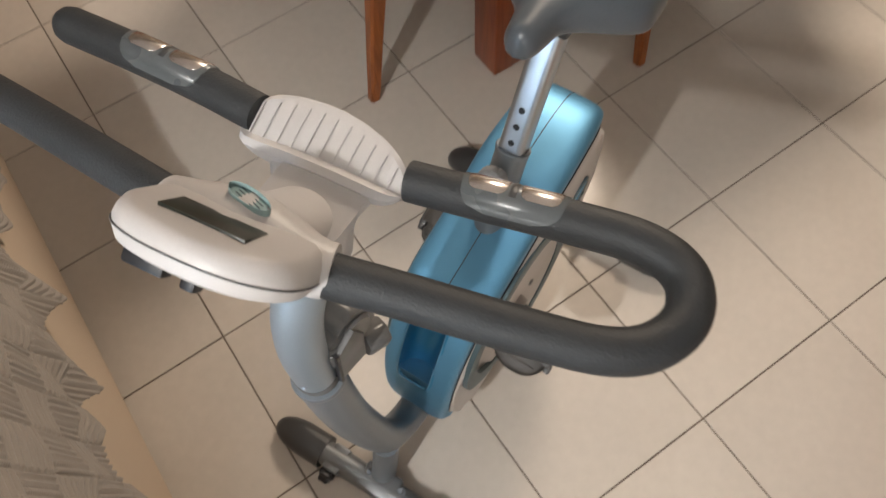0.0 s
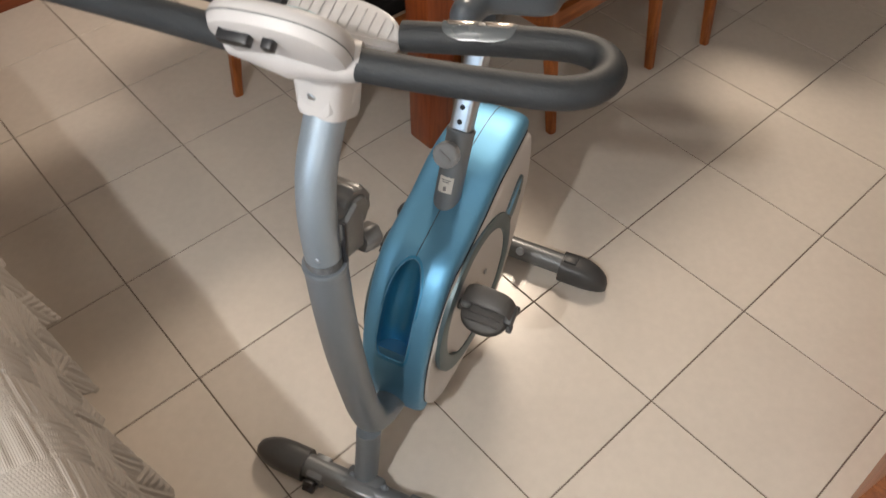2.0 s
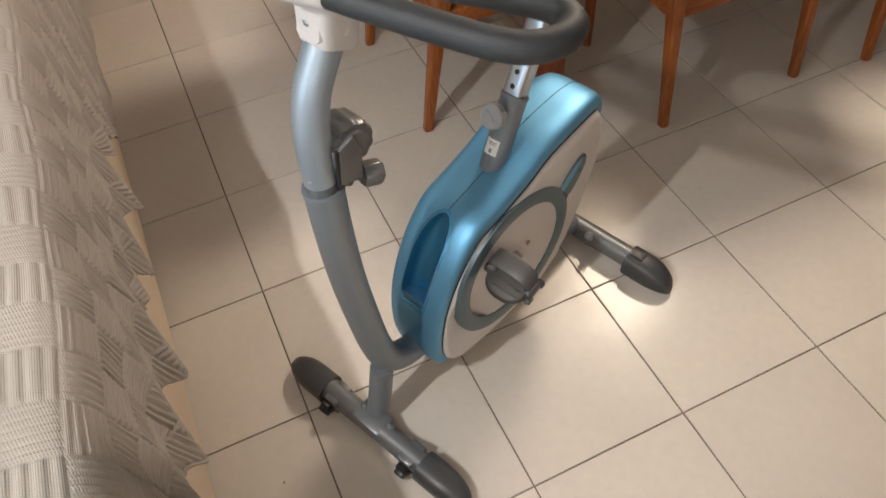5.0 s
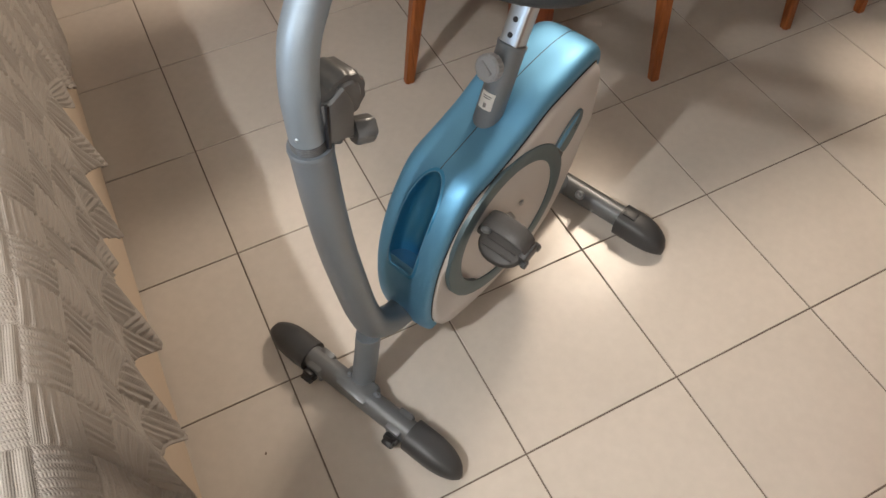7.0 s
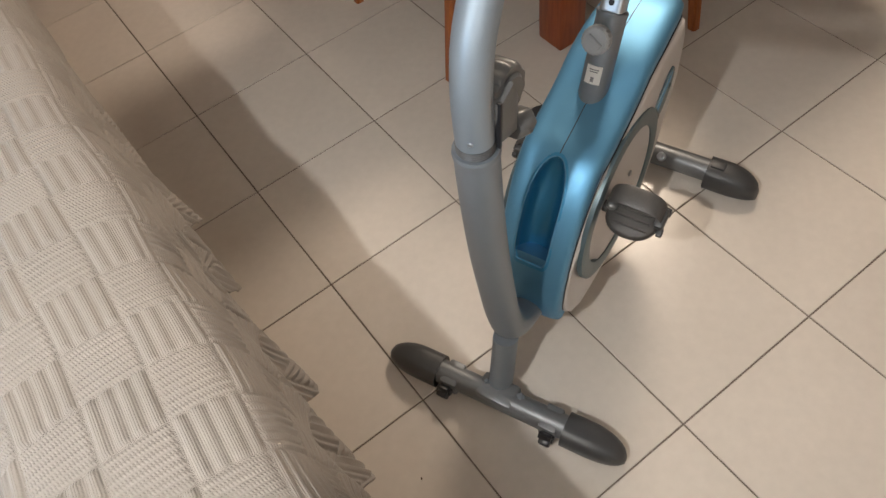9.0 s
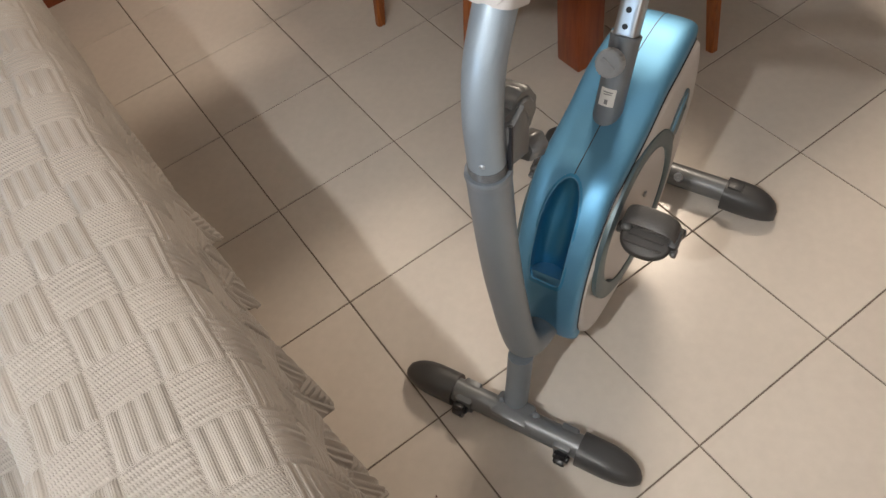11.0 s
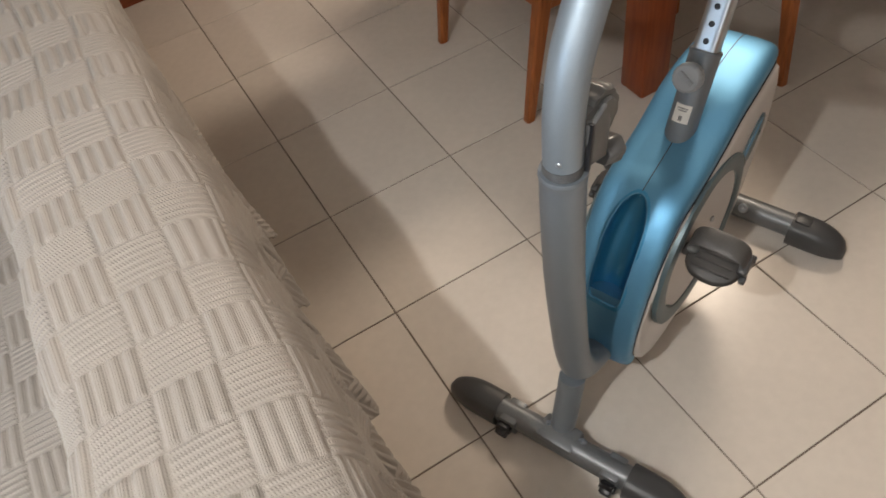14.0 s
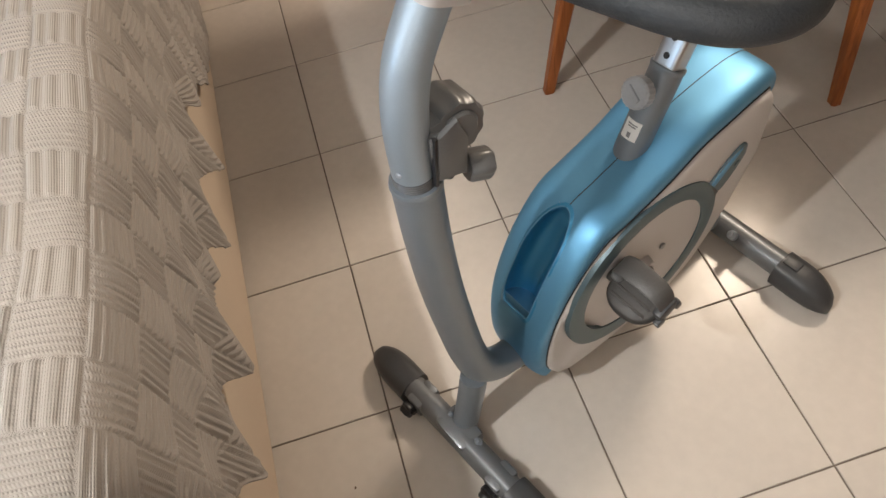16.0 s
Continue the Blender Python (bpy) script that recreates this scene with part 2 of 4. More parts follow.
def smooth_path(points, steps=8):
    """A Catmull-Rom line through the points."""
    ps = [Vector(p) for p in points]
    ps = [ps[0] * 2 - ps[1]] + ps + [ps[-1] * 2 - ps[-2]]
    out = []
    for a, b, c, d in zip(ps, ps[1:], ps[2:], ps[3:]):
        for k in range(steps):
            t = k / steps
            out.append(0.5 * (2 * b + (c - a) * t + (2 * a - 5 * b + 4 * c - d) * t * t + (3 * b - a - 3 * c + d) * t ** 3))
    out.append(ps[-2])
    return out


def tube(points, radii, sides=24, steps=8, flat=1.0, dome=(False, False), side_hint=(0, 1, 0), exact=False):
    """A round tube along a smooth line; radii one number or one per point; dome rounds an end off."""
    line = [Vector(p) for p in points] if exact else smooth_path(points, steps)
    if isinstance(radii, (int, float)):
        rad = [radii] * len(line)
    else:
        at = np.linspace(0, len(radii) - 1, len(line))
        rad = list(np.interp(at, range(len(radii)), radii))
    hint = Vector(side_hint)
    stations = []
    for i, p in enumerate(line):
        d = (line[min(i + 1, len(line) - 1)] - line[max(i - 1, 0)]).normalized()
        stations.append((p, d, rad[i]))
    if dome[0]:
        p, d, r = stations[0]
        stations = [(p - d * r * math.sin(a), d, r * math.cos(a)) for a in (1.5, 1.2, 0.85, 0.45)] + stations
    if dome[1]:
        p, d, r = stations[-1]
        stations = stations + [(p + d * r * math.sin(a), d, r * math.cos(a)) for a in (0.45, 0.85, 1.2, 1.5)]
    loops = []
    for p, d, r in stations:
        s = (hint - d * hint.dot(d))
        s = s.normalized() if s.length > 1e-4 else d.orthogonal().normalized()
        u = d.cross(s).normalized()
        loops.append([p + s * (r * math.cos(2 * math.pi * k / sides)) + u * (r * flat * math.sin(2 * math.pi * k / sides)) for k in range(sides)])
    return rings(bmesh.new(), loops)


def cylinder(a, b, r0, r1=None, sides=24, bevel=0.0015):
    """A straight disc or rod from a to b with its rims rounded."""
    a, b = Vector(a), Vector(b)
    d = (b - a).normalized()
    r1 = r0 if r1 is None else r1
    s = d.orthogonal().normalized()
    u = d.cross(s)
    spec = [(a, r0 - bevel), (a + d * bevel, r0), (b - d * bevel, r1), (b, r1 - bevel)]
    return rings(bmesh.new(), [[p + (s * math.cos(2 * math.pi * k / sides) + u * math.sin(2 * math.pi * k / sides)) * r for k in range(sides)] for p, r in spec])


def ribbed(a, b, r, ribs=18, depth=0.12, sides=4, taper=1.0):
    """A knob with ribs round its rim."""
    a, b = Vector(a), Vector(b)
    d = (b - a).normalized()
    s = d.orthogonal().normalized()
    u = d.cross(s)
    n = ribs * sides
    def loop(p, k):
        return [p + (s * math.cos(2 * math.pi * i / n) + u * math.sin(2 * math.pi * i / n)) * (r * k * (1 - depth * (0.5 - 0.5 * math.cos(2 * math.pi * i / sides)))) for i in range(n)]
    e = (b - a).length
    return rings(bmesh.new(), [loop(a, 0.9), loop(a + d * e * 0.12, 1), loop(b - d * e * 0.15, taper), loop(b, 0.85 * taper)])


def merge(*bms):
    out = bmesh.new()
    for bm in bms:
        me = bpy.data.meshes.new("tmp")
        bm.to_mesh(me)
        bm.free()
        out.from_mesh(me)
        bpy.data.meshes.remove(me)
    return out


def slab_outline(points, y0, y1, bevel=0.004, seg=2):
    """A plate cut to an outline in x and z, from y0 to y1."""
    bm = bmesh.new()
    a = [bm.verts.new((x, y0, z)) for x, z in points]
    b = [bm.verts.new((x, y1, z)) for x, z in points]
    n = len(points)
    bm.faces.new(a)
    bm.faces.new(b[::-1])
    for i in range(n):
        bm.faces.new((a[i], b[i], b[(i + 1) % n], a[(i + 1) % n]))
    if bevel:
        rim = [e for e in bm.edges if (e.verts[0].co.y == e.verts[1].co.y)]
        bmesh.ops.bevel(bm, geom=rim, offset=bevel, segments=seg, profile=0.5, affect="EDGES")
    return bm


# ---------------------------------------------------------------- the room
TS = 0.40          # tile pitch
X0, X1, Y0, Y1, ZC = -3.2, 4.8, -2.0, 2.8, 2.6

floor = finish(box(X0, X1, Y0, Y1, -0.12, -0.003, 0), "floor", GROUT, smooth=False)
tagged(floor, "floor of beige glazed square tiles with thin dark joints", "floor", kind="structure")
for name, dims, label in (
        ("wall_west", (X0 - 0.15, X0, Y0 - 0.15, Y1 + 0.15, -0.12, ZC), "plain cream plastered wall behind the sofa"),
        ("wall_east", (X1, X1 + 0.15, Y0 - 0.15, Y1 + 0.15, -0.12, ZC), "plain unseen wall beyond the dining table, toned dark to limit bounced light"),
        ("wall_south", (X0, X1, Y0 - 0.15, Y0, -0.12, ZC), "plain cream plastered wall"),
        ("wall_north", (X0, X1, Y1, Y1 + 0.15, -0.12, ZC), "plain unseen wall behind the cabinet, toned dark to limit bounced light")):
    tagged(finish(box(*dims, 0), name, PLASTER_LOW_BOUNCE if name in ("wall_east", "wall_north") else PLASTER, smooth=False), label, "wall", kind="structure")
tagged(finish(box(X0 - 0.15, X1 + 0.15, Y0 - 0.15, Y1 + 0.15, ZC, ZC + 0.15, 0), "ceiling", CEILING, smooth=False), "plain white painted ceiling", "ceiling", kind="structure")


# ---------------------------------------------------------------- exercise bike
BIKE = pose(0.1205, -0.1096, 0, 0, 0, 22.5)
bike = empty("exercise_bike", BIKE, "silver and metallic blue upright exercise bike standing on the tiles", "exercise bike")


def cap_end(y_in, y_out, x, width, height):
    """A bullet-shaped plastic foot cap along y, resting on the floor."""
    s = 1 if y_out > y_in else -1
    length = abs(y_out - y_in)
    loops, n = [], 28
    for k in range(17):
        t = k / 16
        y = y_in + s * length * t
        w = width * (1 if t < 0.35 else math.sqrt(max(0.02, 1 - ((t - 0.35) / 0.66) ** 2.2)))
        h = height * (1 if t < 0.3 else math.sqrt(max(0.03, 1 - 0.75 * ((t - 0.3) / 0.7) ** 2)))
        h *= 1 if k < 16 else 0.75
        loop = []
        for i in range(n):
            a = 2 * math.pi * i / n
            c, q = math.cos(a), math.sin(a)
            px = math.copysign(abs(c) ** 0.75, c) * w / 2
            pz = math.copysign(abs(q) ** 0.8, q)
            pz = 0.5 * h + 0.5 * h * pz
            loop.append((x + px, y, max(0.0005, pz)))
        loops.append(loop)
    return rings(bmesh.new(), loops)


def star_knob(x, y, z, r):
    return merge(ribbed((x, y - 0.012, z), (x, y + 0.012, z), r, 6, 0.28, 6), cylinder((x, y - 0.017, z), (x, y + 0.017, z), r * 0.4, sides=12))


# front stabiliser
fs = part("front_stabilizer", tube([(0, -0.20, 0.038), (0, 0, 0.038), (0, 0.20, 0.038)], 0.027, 28), STEEL_DARK, bike, "grey painted steel cross tube")
for s in (-1, 1):
    part("end_cap", cap_end(s * 0.150, s * 0.285, 0, 0.074, 0.066), GREY_PLASTIC, fs, "dark grey plastic foot cap")
    part("clamp", box(-0.030, 0.030, s * 0.118 - 0.020, s * 0.118 + 0.020, 0.010, 0.0600, 0.006), STEEL_DARK, fs)
    part("transport_knob", star_knob(-0.036, s * 0.122, 0.036, 0.021), BLACK, fs, "black plastic transport roller knob")
    part("bolt", merge(cylinder((0.012, s * 0.040, 0.06), (0.012, s * 0.040, 0.070), 0.007, 0.005, 14), cylinder((0.012, s * 0.04, 0.05), (0.012, s * 0.04, 0.063), 0.010, sides=14)), SILVER, fs, "domed steel bolt")

fs.matrix_basis = pose(0.004, -0.016, 0, 0, 0, 2.0)

# frame tube from the foot up to the handlebar
part("foot_stub", tube([(0.030, 0, 0.045), (0.048, 0, 0.11), (0.070, 0, 0.205)], [0.026, 0.026, 0.026], 28, flat=1.05), SILVER, bike)
part("foot_saddle", box(-0.020, 0.040, -0.050, 0.040, 0.022, 0.0645, 0.010), STEEL_DARK, bike)
low = part("main_post", tube([(0.27, 0, 0.172), (0.185, 0, 0.172), (0.128, 0, 0.188), (0.088, 0, 0.232), (0.068, 0, 0.31), (0.055, 0, 0.42), (0.043, 0, 0.56), (0.039, 0, 0.69), (0.040, 0, 0.805)], 0.0325, 32), SILVER, bike, "grey painted curved steel post")
part("collar_rim", tube([(0.0400, 0, 0.796), (0.0401, 0, 0.805), (0.0402, 0, 0.8105)], [0.0330, 0.0342, 0.0330], 32, 4), SILVER, low)
up = part("upper_post", tube([(0.040, 0, 0.78), (0.040, 0, 0.84), (0.0435, 0, 0.908), (0.058, 0, 0.972), (0.082, 0, 1.016), (0.118, 0, 1.068)], 0.0270, 32), SILVER_LIGHT, bike, "bright silver curved steel tube")
groove = part("groove_ring", tube([(0.040, 0, 0.806), (0.040, 0, 0.816), (0.040, 0, 0.8265)], 0.0275, 32, 2), GREY_PLASTIC, up, "dark scored ring at the joint of the tubes")
for z in (0.8135, 0.8170, 0.8205, 0.8240):
    part("ridge", tube([(0.040, 0, z - 0.0011), (0.040, 0, z), (0.040, 0, z + 0.0011)], [0.0274, 0.0281, 0.0274], 32, 2), MID_GREY, groove)
part("bolt", cylinder((0.0165, -0.008, 0.843), (0.0130, -0.009, 0.843), 0.0042, sides=12), CHROME, up)

# resistance dial clamped behind the post
dial = part("resistance_dial", merge(box(0.056, 0.100, -0.026, 0.030, 0.802, 0.900, 0.010), box(0.050, 0.076, -0.031, 0.031, 0.815, 0.890, 0.008)), MID_GREY, bike, "grey plastic resistance control")
part("face_plate", slab_outline([(0.052, 0.822), (0.094, 0.806), (0.102, 0.862), (0.090, 0.896), (0.060, 0.886)], -0.0345, -0.0250, 0.003), MID_GREY, dial)
part("gap", slab_outline([(0.0470, 0.815), (0.0518, 0.815), (0.0600, 0.888), (0.0555, 0.888)], -0.0335, -0.0255, 0.0005), BLACK, dial)
part("dial_wheel", ribbed((0.096, -0.026, 0.872), (0.101, 0.032, 0.869), 0.0385, 10, 0.07, 8, 0.97), MID_GREY, dial, "ribbed grey dial wheel")
part("clamp_knob", merge(ribbed((0.104, -0.018, 0.796), (0.134, -0.028, 0.788), 0.0215, 6, 0.10, 8), cylinder((0.080, -0.004, 0.808), (0.110, -0.016, 0.792), 0.011, sides=14)), MID_GREY, dial, "small grey clamping knob")
part("dial_hub", cylinder((0.0955, -0.0300, 0.872), (0.0960, -0.0240, 0.872), 0.024, 0.026, 28, 0.002), MID_GREY, dial)
part("cable_pin", cylinder((0.06, 0.0, 0.81), (0.088, -0.008, 0.788), 0.012, 0.009, 12), GREY_PLASTIC, dial)

# white plastic head: collar, console and book rest
head = part("collar", rings(bmesh.new(), [[(cx + hx * c, hy * q, z - dz * c) for c, q in ((math.copysign(abs(math.cos(a)) ** 0.5, math.cos(a)), math.copysign(abs(math.sin(a)) ** 0.5, math.sin(a))) for a in (2 * math.pi * k / 32 for k in range(32)))] for cx, hx, hy, z, dz in ((0.104, 0.030, 0.030, 1.036, 0.014), (0.106, 0.032, 0.032, 1.043, 0.014), (0.112, 0.034, 0.034, 1.075, 0.010), (0.120, 0.040, 0.038, 1.098, 0.004), (0.130, 0.048, 0.044, 1.112, 0.0))]), WHITE, bike, "white plastic clamp collar")
part("front_plate", rings(bmesh.new(), [[(0.0745 + 0.25 * (z - 1.05) - d, y, z) for y, z in ((-w, 1.062), (-w + 0.006, 1.056), (w - 0.006, 1.056), (w, 1.062), (w * 0.95, 1.115), (-w * 0.95, 1.115))] for d, w in ((-0.006, 0.025), (0.000, 0.025), (0.003, 0.022))]), WHITE, head)
part("screw", cylinder((0.0785, 0.002, 1.078), (0.0760, 0.002, 1.0775), 0.0062, sides=16), CHROME, head, "steel cross-head screw")

console = new("console_unit")
console.parent = bike
console.matrix_basis = pose(0.0365, -0.0065, 1.191, 0, 57, 7)


def lens_body(rx, ry, z0, z1, n=40, squash=2.5, crown=0.006):
    loops = []
    for f, z in ((0.80, z0), (0.93, z0 + 0.004), (0.985, z0 + 0.012), (1.0, (z0 + z1) / 2), (0.985, z1 - 0.010), (0.94, z1 - 0.003), (0.86, z1), (0.5, z1 + crown * 0.7), (0.1, z1 + crown)):
        loop = []
        for k in range(n):
            a = 2 * math.pi * k / n
            c, q = math.cos(a), math.sin(a)
            loop.append((f * rx * math.copysign(abs(c) ** (2 / squash), c), f * ry * math.copysign(abs(q) ** (2 / squash), q), z))
        loops.append(loop)
    return rings(bmesh.new(), loops)


CS = math.tan(radians(6))      # the top face leans back from the seam
bm = lens_body(0.060, 0.077, -0.019, 0.016, 48, 2.4, 0.004)
for v in bm.verts:
    if v.co.z > 0:
        v.co.z += CS * (v.co.x + 0.02) * v.co.z / 0.016
part("console_body", bm, WHITE, console, "white rounded plastic console")
part("seam_band", tube([(0.0602 * math.copysign(abs(math.cos(a)) ** 0.83, math.cos(a)), 0.0772 * math.copysign(abs(math.sin(a)) ** 0.83, math.sin(a)), -0.004) for a in (2 * math.pi * k / 48 for k in range(49))], 0.0007, 8, 1, side_hint=(0, 0, 1), exact=True), MID_GREY, console)
top_face = Matrix.Translation((0, 0, 0.0195 + CS * 0.02)) @ Matrix.Rotation(-radians(6), 4, "Y")
for name, dims, mat, label in (("display", (-0.033, -0.004, -0.036, 0.036, -0.004, 0.0008), LCD, "dark grey display window"),):
    bm = box(*dims, 0.0006)
    bm.transform(top_face)
    part(name, bm, mat, console, label)
for y, w in ((0.030, 0.036), (-0.008, 0.013)):
    part("battery_catch", box(-0.040, -0.026, y - w / 2, y + w / 2, -0.030, -0.014, 0.003), BLACK, console, "black catch under the console")
part("bar_sleeve", tube([(0.0705, -0.078, 1.158), (0.0640, -0.058, 1.160), (0.058, -0.004, 1.164), (0.0510, 0.052, 1.162), (0.0495, 0.070, 1.160)], [0.0215, 0.0245, 0.036, 0.0245, 0.0215], 32, 6, side_hint=(0, 0, 1)), WHITE, bike, "white plastic bar clamp sleeve")
crown = pose(0.0735, -0.004, 1.1920, 0, 27, 0)
bm = lens_body(0.0085, 0.021, -0.006, 0.0022, 28, 2.0, 0.0005)
bm.transform(crown @ Matrix.Rotation(radians(-6), 4, "Z"))
badge = part("badge", bm, BADGE_TEAL, bike, "teal oval badge")
for y in (-0.005, 0.0, 0.005):
    bm = box(-0.0007, 0.0007, -0.013, 0.013, 0.0020, 0.0030, 0.0003, 1)
    bm.transform(crown @ Matrix.Translation((0.7 * y, 0, 0)) @ Matrix.Rotation(radians(-14), 4, "Z"))
    part("badge_line", bm, TEAL_GREY, badge)
part("neck", tube([(0.122, 0.0, 1.095), (0.092, 0.0, 1.125), (0.064, 0.0, 1.155), (0.044, 0.0, 1.185)], [0.034, 0.035, 0.037, 0.036], 32, flat=0.6, side_hint=(0, 1, 0)), WHITE, bike)


def rest_point(t):
    """Sideways place, front edge and rear edge of the rest at t from -1 to 1."""
    return 0.015 + 0.083 * t, 0.152 - 0.010 * t - 0.004 * t * t, 0.202 - 0.020 * t * t - 0.0035 * t


def rest_plate():
    """The ribbed book rest: a sloping plate with a curved rear edge over a rounded ledge."""
    loops = []
    n = 29
    for k in range(n):
        t = math.sin(math.pi / 2 * (-1 + 2 * k / (n - 1)))
        y, f, r = rest_point(t)
        e = math.sqrt(max(0.12, 1 - abs(t) ** 9))
        h = r - f
        low = 1.081 + 0.018 * t * t
        prof = [(f + 0.012, low), (f - 0.003, low + 0.009), (f - 0.005, 1.116), (f + 0.001, 1.1215), (f + 0.008, 1.1185), (r - 0.003, 1.1185 + 0.34 * h), (r + 0.003, 1.118 + 0.33 * h), (r + 0.005, 1.112 + 0.28 * h), (0.6 * r + 0.4 * f, low + 0.004), (0.4 * r + 0.6 * f, low - 0.002)]
        cx, cz = (f + r) / 2, 1.112
        loops.append([(cx + (px - cx) * e, y, cz + (pz - cz) * e) for px, pz in prof])
    return rings(bmesh.new(), loops)


rest = part("book_rest", rest_plate(), WHITE, bike, "white ribbed plastic rest", sharp=35)
for k in range(11):
    t = -0.84 + 1.68 * k / 10
    y, f, r = rest_point(t)
    part("rib", tube([(f + 0.008, y, 1.1195), ((f + r) / 2, y, 1.1195 + 0.16 * (r - f)), (r - 0.007, y, 1.1187 + 0.34 * (r - f - 0.004))], 0.0009, 6, 2), WHITE, rest)
part("rest_neck", rings(bmesh.new(), [[(cx + rx * math.cos(a), cy + ry * math.sin(a), z) for a in (2 * math.pi * k / 36 for k in range(36))] for cx, cy, rx, ry, z in ((0.116, 0.0, 0.034, 0.034, 1.058), (0.124, 0.002, 0.035, 0.037, 1.076), (0.138, 0.006, 0.036, 0.043, 1.090), (0.158, 0.012, 0.034, 0.056, 1.101), (0.174, 0.014, 0.026, 0.064, 1.110))]), WHITE, bike)

# handlebar
bar_r = 0.0185
loop_r = [(0.0612, -0.0637, 1.16), (0.0822, -0.1278, 1.152), (0.1071, -0.2146, 1.147), (0.1273, -0.2759, 1.144), (0.1514, -0.3071, 1.142), (0.1858, -0.3181, 1.14), (0.2163, -0.3032, 1.137), (0.2261, -0.2658, 1.135), (0.2161, -0.207, 1.13), (0.1972, -0.1239, 1.122), (0.1845, -0.0658, 1.116)]
hb = part("handlebar", tube(loop_r, bar_r, 28, 8, side_hint=(0, 0, 1)), FOAM, bike, "dark grey foam-covered loop handlebar")
part("near_grip", tube([(0.0502, 0.0538, 1.160), (0.0500, 0.1441, 1.157), (0.0492, 0.2544, 1.153), (0.0465, 0.3596, 1.150)], bar_r, 28, 6, dome=(False, True), side_hint=(0, 0, 1)), FOAM, hb, "dark grey foam grip with a rounded end")
part("far_grip", tube([(0.1693, 0.0880, 1.120), (0.1667, 0.1580, 1.122), (0.1599, 0.2379, 1.124), (0.1524, 0.3077, 1.125)], bar_r, 28, 6, dome=(False, True), side_hint=(0, 0, 1)), FOAM, hb, "dark grey foam grip with a rounded end")
part("inner_tube", tube([(0.1834, -0.0617, 1.112), (0.1779, 0.0082, 1.104), (0.1691, 0.0880, 1.112)], 0.011, 18, 4, side_hint=(0, 0, 1)), BLACK, hb)
part("inner_tube", tube([(0.0666, -0.0708, 1.160), (0.0559, 0.0040, 1.160), (0.0498, 0.0638, 1.160)], 0.014, 18, 4, side_hint=(0, 0, 1)), BLACK, hb)


def pulse_sensor(a, b):
    """A grey saddle clipped over the bar, with two bright contact plates let into its upper side."""
    a, b = Vector(a), Vector(b)
    d = (b - a).normalized()
    rear = (Vector((1, 0, 0)) - d * d.x).normalized()
    upw = rear.cross(d)
    upw = upw if upw.z > 0 else -upw
    length = (b - a).length

    def wrap(f0, f1, a0, a1, r_out, r_in, cut=0.0, n=14):
        """A curved plate between two fractions of the length and two angles from upright; cut slants its ends."""
        loops = []
        for k in range(n + 1):
            g = k / n
            ang = radians(a0 + (a1 - a0) * g)
            ray = upw * math.cos(ang) + rear * math.sin(ang)
            inset = cut * (1 - math.sqrt(max(0, 1 - (2 * g - 1) ** 4)) + 0.35 * (1 - g))
            p, q = a + d * (length * f0 + inset), a + d * (length * f1 - inset)
            loops.append([p + ray * r_in, p + ray * (r_out - 0.001), p + d * 0.0015 + ray * r_out, q - d * 0.0015 + ray * r_out, q + ray * (r_out - 0.001), q + ray * r_in])
        return rings(bmesh.new(), loops)

    holder = part("pulse_sensor", wrap(0.0, 1.0, -62, 112, 0.0202, 0.0165, 0.020), SENSOR_GREY, hb, "grey pulse sensor housing")
    part("divider", wrap(0.46, 0.54, -6, 94, 0.0206, 0.0175), GREY_PLASTIC, holder)
    for f0, f1 in ((0.07, 0.465), (0.535, 0.93)):
        part("contact_plate", wrap(f0, f1, -6, 96, 0.0208, 0.0178, 0.006), CONTACT, holder, "polished chrome contact plate")


pulse_sensor((0.1930, -0.1100, 1.1220), (0.2155, -0.2040, 1.1288))
pulse_sensor((0.1677, 0.1430, 1.1215), (0.1597, 0.2429, 1.1240))

# ---- housing
STEP, EY, EC = 10, 0.50, 0.48      # fineness of the cover, and how square its shoulders are
PROFILE = [(0.185, 0.125), (0.166, 0.165), (0.157, 0.22), (0.160, 0.29), (0.178, 0.36), (0.212, 0.43), (0.255, 0.487), (0.304, 0.526), (0.365, 0.542), (0.44, 0.562), (0.52, 0.593), (0.60, 0.604), (0.67, 0.605), (0.720, 0.594), (0.753, 0.567), (0.772, 0.525), (0.777, 0.475)]
prof = [Vector((x, 0, z)) for x, z in PROFILE]
line = smooth_path(prof, STEP)


def band_station(i):
    p = line[i]
    d = (line[min(i + 1, len(line) - 1)] - line[max(i - 1, 0)]).normalized()
    nrm = Vector((-d.z, 0, d.x))
    return p - nrm * (0.010 * min(1, i / 30)), nrm


def band_half(i):
    """Half width and fall of the blue band at a station."""
    f = i / (len(line) - 1)
    w = 0.066 + 0.016 * min(1, max(0, (f - 0.08) / 0.4)) ** 0.8
    w -= 0.027 * max(0, (f - 0.66) / 0.34) ** 1.4
    return w, 0.028 + 0.004 * min(1, max(0, (f - 0.05) / 0.4))


CUP_A, CUP_B = 36, 69     # stretch of the line that the bottle recess takes


